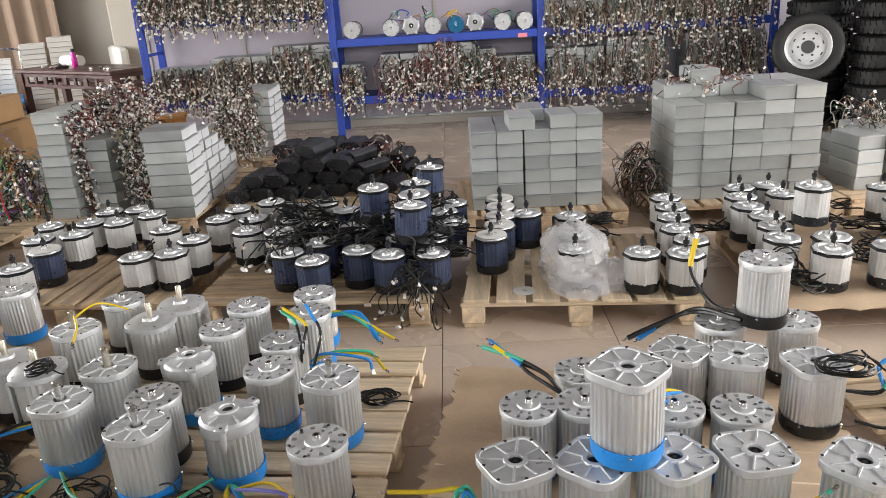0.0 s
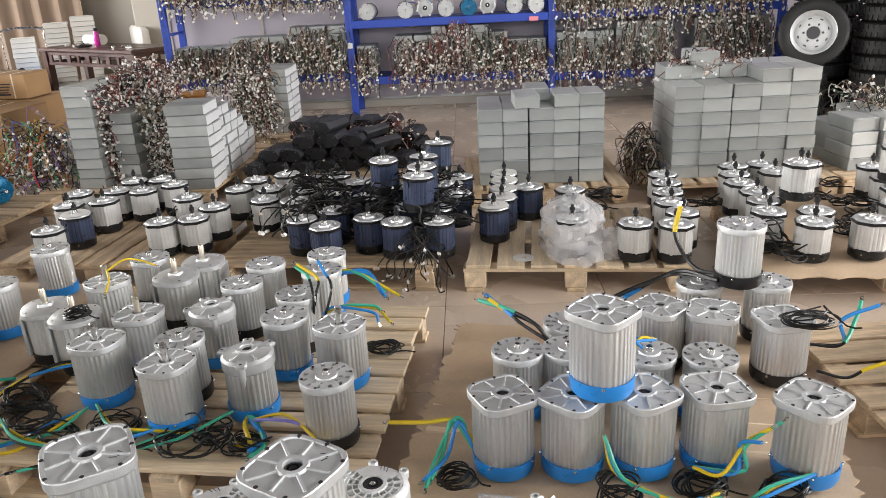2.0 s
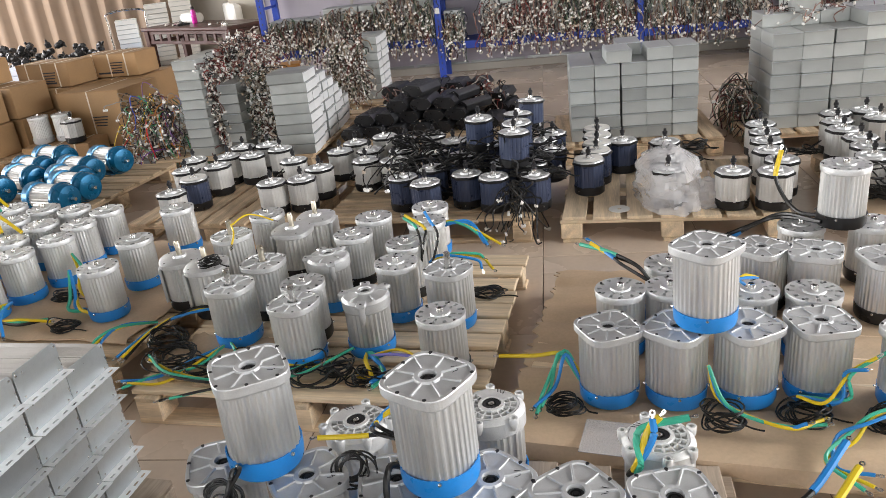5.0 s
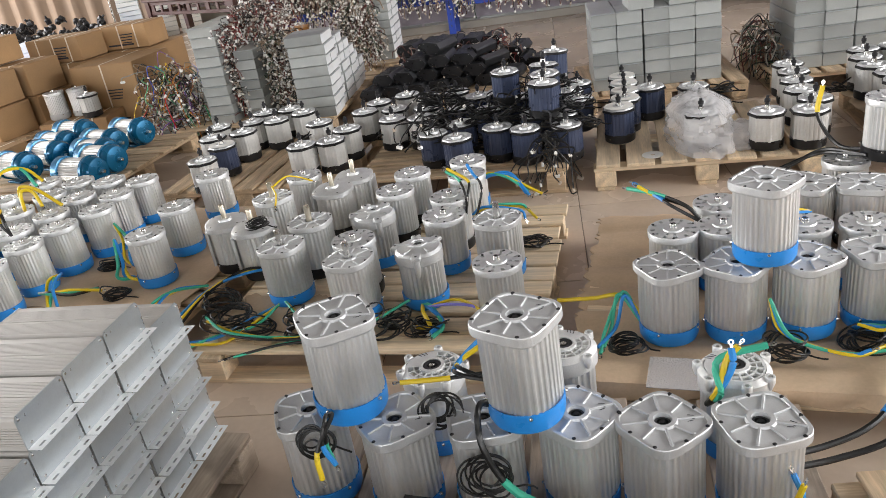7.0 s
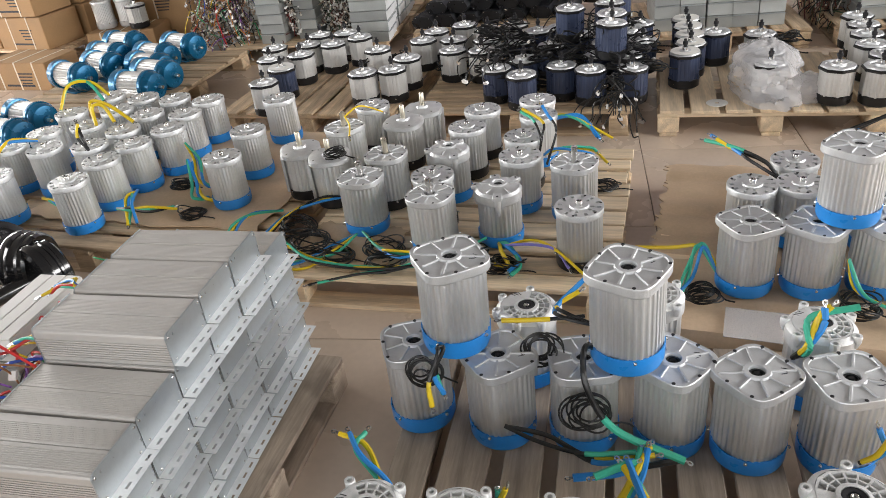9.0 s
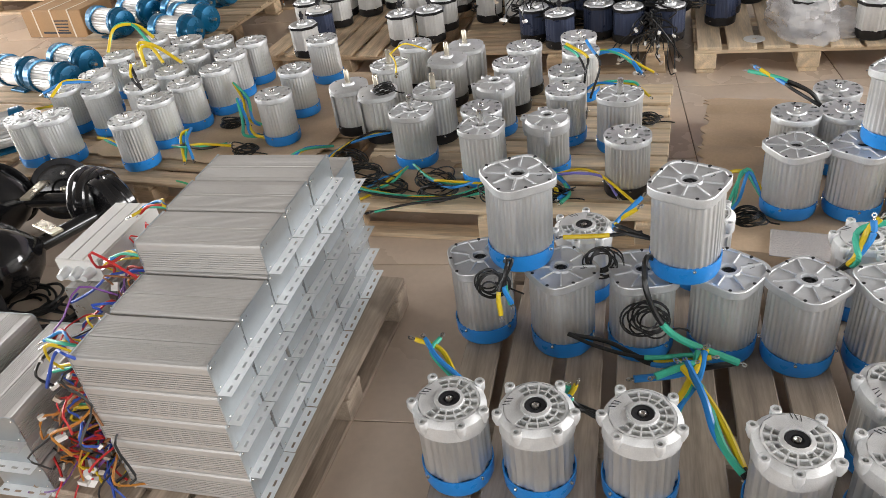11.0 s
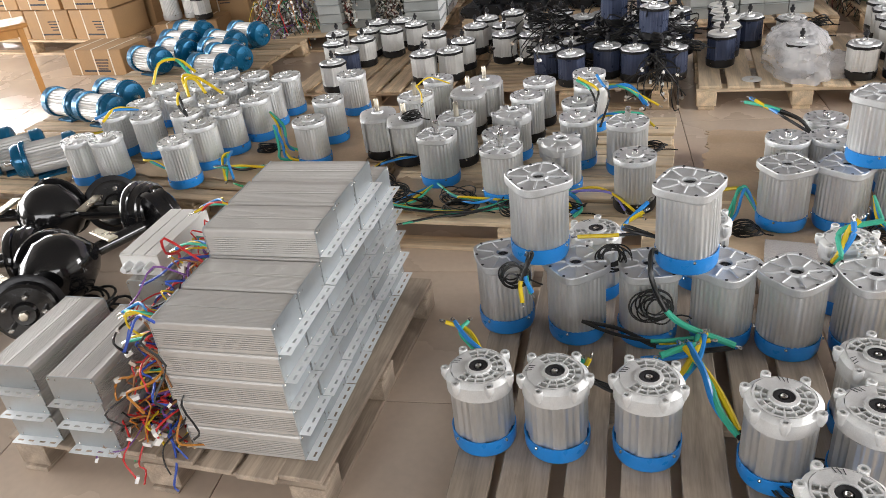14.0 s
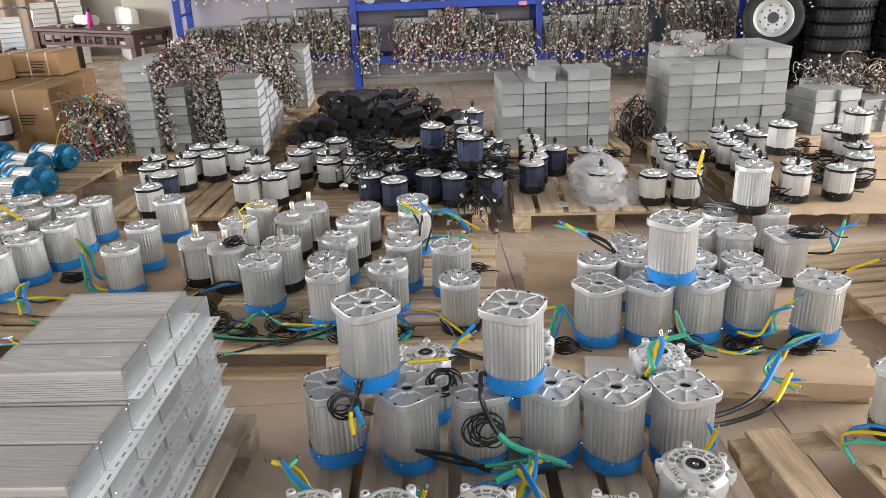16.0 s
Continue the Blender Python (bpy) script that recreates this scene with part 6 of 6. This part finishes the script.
tr = thing("platform_trolley", "steel platform trolley with bent tube handle and blue deck", "trolley", pose(-6.95, 12.48, 0, 0, 0, 122))
part("deck", box((1.3, 0.7, 0.03), 0.006, (0.1, 0, 0.160)), M_SKY, tr, "blue deck")
bm = bmesh.new()
tube(bm, spline([(-0.55, -0.3, 0.17), (-0.56, -0.3, 0.8), (-0.56, -0.26, 0.98), (-0.56, 0.26, 0.98), (-0.56, 0.3, 0.8), (-0.55, 0.3, 0.17)], 6), 0.016, 8)
part("handle", bm, M_STEEL, tr, "bent steel tube handle", smooth=True)
for sx in (-0.45, 0.65):
    for sy in (-0.27, 0.27):
        part("wheel", rings(bmesh.new(), [[(sx + r * math.cos(a), sy + y, 0.072 + r * math.sin(a)) for a in [k * math.pi / 9 for k in range(18)]] for r, y in ((0.05, -0.02), (0.07, -0.015), (0.07, 0.015), (0.05, 0.02))]), M_RUBBER, tr, "black rubber wheel", smooth=True)
st = thing("stool", "orange varnished wooden stool beside the stacks", "stool", pose(-2.62, 7.75, 0, 0, 0, 14))
part("seat", box((0.42, 0.28, 0.035), 0.01, (0, 0, 0.45)), M_ORANGE, st)
for sx in (-0.17, 0.17):
    for sy in (-0.10, 0.10):
        part("leg", box((0.035, 0.035, 0.434), 0.004, (sx, sy, 0.217)), M_ORANGE, st)
    part("stretcher", box((0.02, 0.17, 0.03), 0.003, (sx, 0, 0.2)), M_ORANGE, st)
part("apron", box((0.30, 0.02, 0.05), 0.003, (0, -0.10, 0.405)), M_ORANGE, st)
bn = thing("bench", "orange varnished wooden bench with square legs", "bench", pose(-4.85, 3.95, 0, 0, 0, 40))
part("seat", box((0.80, 0.36, 0.035), 0.01, (0, 0, 0.62)), M_ORANGE, bn)
for sx in (-0.34, 0.34):
    for sy in (-0.14, 0.14):
        part("leg", box((0.045, 0.045, 0.604), 0.005, (sx, sy, 0.302)), M_ORANGE, bn)
    part("stretcher", box((0.025, 0.24, 0.035), 0.003, (sx, 0, 0.24)), M_ORANGE, bn)
part("rail", box((0.64, 0.025, 0.06), 0.003, (0, -0.14, 0.57)), M_ORANGE, bn)
part("rail", box((0.64, 0.025, 0.06), 0.003, (0, 0.14, 0.57)), M_ORANGE, bn)

# ---------------------------------------------------------------- rear axles


def axle(m, label):
    a = thing("rear_axle", label, "axle", m)
    X = Matrix.Rotation(math.pi / 2, 4, 'Y')
    part("axle_tube", lathe([(0.032, -0.50), (0.032, 0.50)], 20), M_BLOCK, a, "", X, True)
    part("differential", lathe([(0.03, -0.17), (0.085, -0.13), (0.14, -0.06), (0.15, 0), (0.14, 0.06), (0.085, 0.13), (0.03, 0.17)], 32), M_BLOCK, a, "glossy black differential housing", X, True)
    part("cover_rim", lathe([(0.14, 0.02), (0.155, 0.022), (0.155, 0.034), (0.12, 0.06), (0.05, 0.085)], 32), M_BLOCK, a, "", Matrix.Rotation(-math.pi / 2, 4, 'X') @ pose(0, 0, 0.05), True)
    for s in (-1, 1):
        d = part("brake_drum", lathe([(0.055, -0.02), (0.135, -0.016), (0.143, 0.0), (0.143, 0.018), (0.132, 0.024), (0.132, 0.045), (0.138, 0.05), (0.138, 0.06), (0.130, 0.066), (0.130, 0.085), (0.118, 0.095), (0.05, 0.098), (0.045, 0.115), (0.02, 0.117)], 36), M_BLOCK, a, "ribbed black brake drum", pose(s * 0.46, 0, 0) @ (X if s > 0 else Matrix.Rotation(-math.pi / 2, 4, 'Y')), True)
        for k in range(5):
            part("stud", lathe([(0.009, 0.08), (0.009, 0.105), (0.005, 0.11)], 10), M_STEEL, d, "", pose(0.07 * math.cos(k * 1.2566), 0.07 * math.sin(k * 1.2566), 0))
    part("bracket", box((0.05, 0.16, 0.012), 0.003, (0.22, 0, 0.05)), M_BRASS, a, "yellowed steel bracket")
    part("bracket", box((0.05, 0.16, 0.012), 0.003, (-0.22, 0, 0.05)), M_BRASS, a, "yellowed steel bracket")
    return a


axle(pose(-2.86, 1.83, 0.185, 0, 0, 2), "glossy black rear axle with brake drums lying on the floor")
axle(pose(-2.51, 1.37, 0.165, 0, 0, 62), "glossy black rear axle with round differential lying on the floor")
axle(pose(-3.25, 1.35, 0.135, 0, 0, 20), "black rear axle lying behind other axles on the floor")


def brake_hub(m):
    h = thing("brake_hub", "dusty black brake hub with backing plate and bright studs", "hub", m)
    part("backing_plate", lathe([(0.05, -0.03), (0.135, -0.025), (0.14, -0.01), (0.13, -0.004), (0.05, -0.004)], 40), M_DARK, h, "grey dusty backing plate", smooth=True)
    part("drum", lathe([(0.115, -0.004), (0.115, 0.04), (0.105, 0.05), (0.05, 0.052), (0.04, 0.07), (0.02, 0.072)], 36), M_BLOCK, h, smooth=True)
    for k in range(5):
        part("stud", lathe([(0.011, 0.05), (0.011, 0.085), (0.006, 0.09)], 10), M_STEEL, h, "", pose(0.075 * math.cos(k * 1.2566), 0.075 * math.sin(k * 1.2566), 0))
    part("castle_nut", lathe([(0.018, 0.07), (0.018, 0.092), (0.010, 0.094)], 6), M_BRASS, h)
    return h


brake_hub(Matrix.Translation((-2.47, 1.09, 0.148)) @ Matrix.Rotation(math.radians(28), 4, 'Z') @ Matrix.Rotation(math.radians(78), 4, 'X'))
brake_hub(Matrix.Translation((-2.62, 1.98, 0.16)) @ Matrix.Rotation(math.radians(40), 4, 'Z') @ Matrix.Rotation(math.radians(70), 4, 'X'))
axle(pose(-3.30, 0.95, 0.165, 0, 0, -15), "black rear axle lying among others on the floor")
axle(pose(2.32, 2.05, 0.275, 0, 0, 80), "black rear axle with brake drums lying on a pallet")
solo("white_case", box((0.34, 0.24, 0.16), 0.008, (0, 0, 0.08)), M_WHITE, "white painted metal case on the floor behind axles", "case", pose(-3.55, 1.72, 0, 0, 0, 10))
for k in range(5):
    coil(-2.75 + 0.16 * k, 1.5 - 0.08 * k, 0.0, 0.10, 4, 300 + k, thick=0.006, label="loose black brake cable lying on the floor")

# ---------------------------------------------------------------- floor tiles
tile_me = finish(box((0.796, 0.796, 0.012), 0.0015), "tile")
tile_me.materials.append(M_TILE)
for i in range(17):
    for j in range(17):
        x, y = -8.2 + i * 0.8, -0.4 + j * 0.8
        if y > 13.4:
            continue
        part("tile", tile_me, None, floor, "", pose(x, y, -0.006))
rest = bmesh.new()
for i in range(26):
    for j in range(28):
        x, y = -11.4 + i * 0.8, -7.6 + j * 0.8
        if -8.3 < x < 4.7 and -0.5 < y < 12.5:
            continue
        cuboid(rest, (x, y, -0.006), (0.796, 0.796, 0.012))
tagged(part("tile_field", rest, M_TILE, floor), kind="stuff")
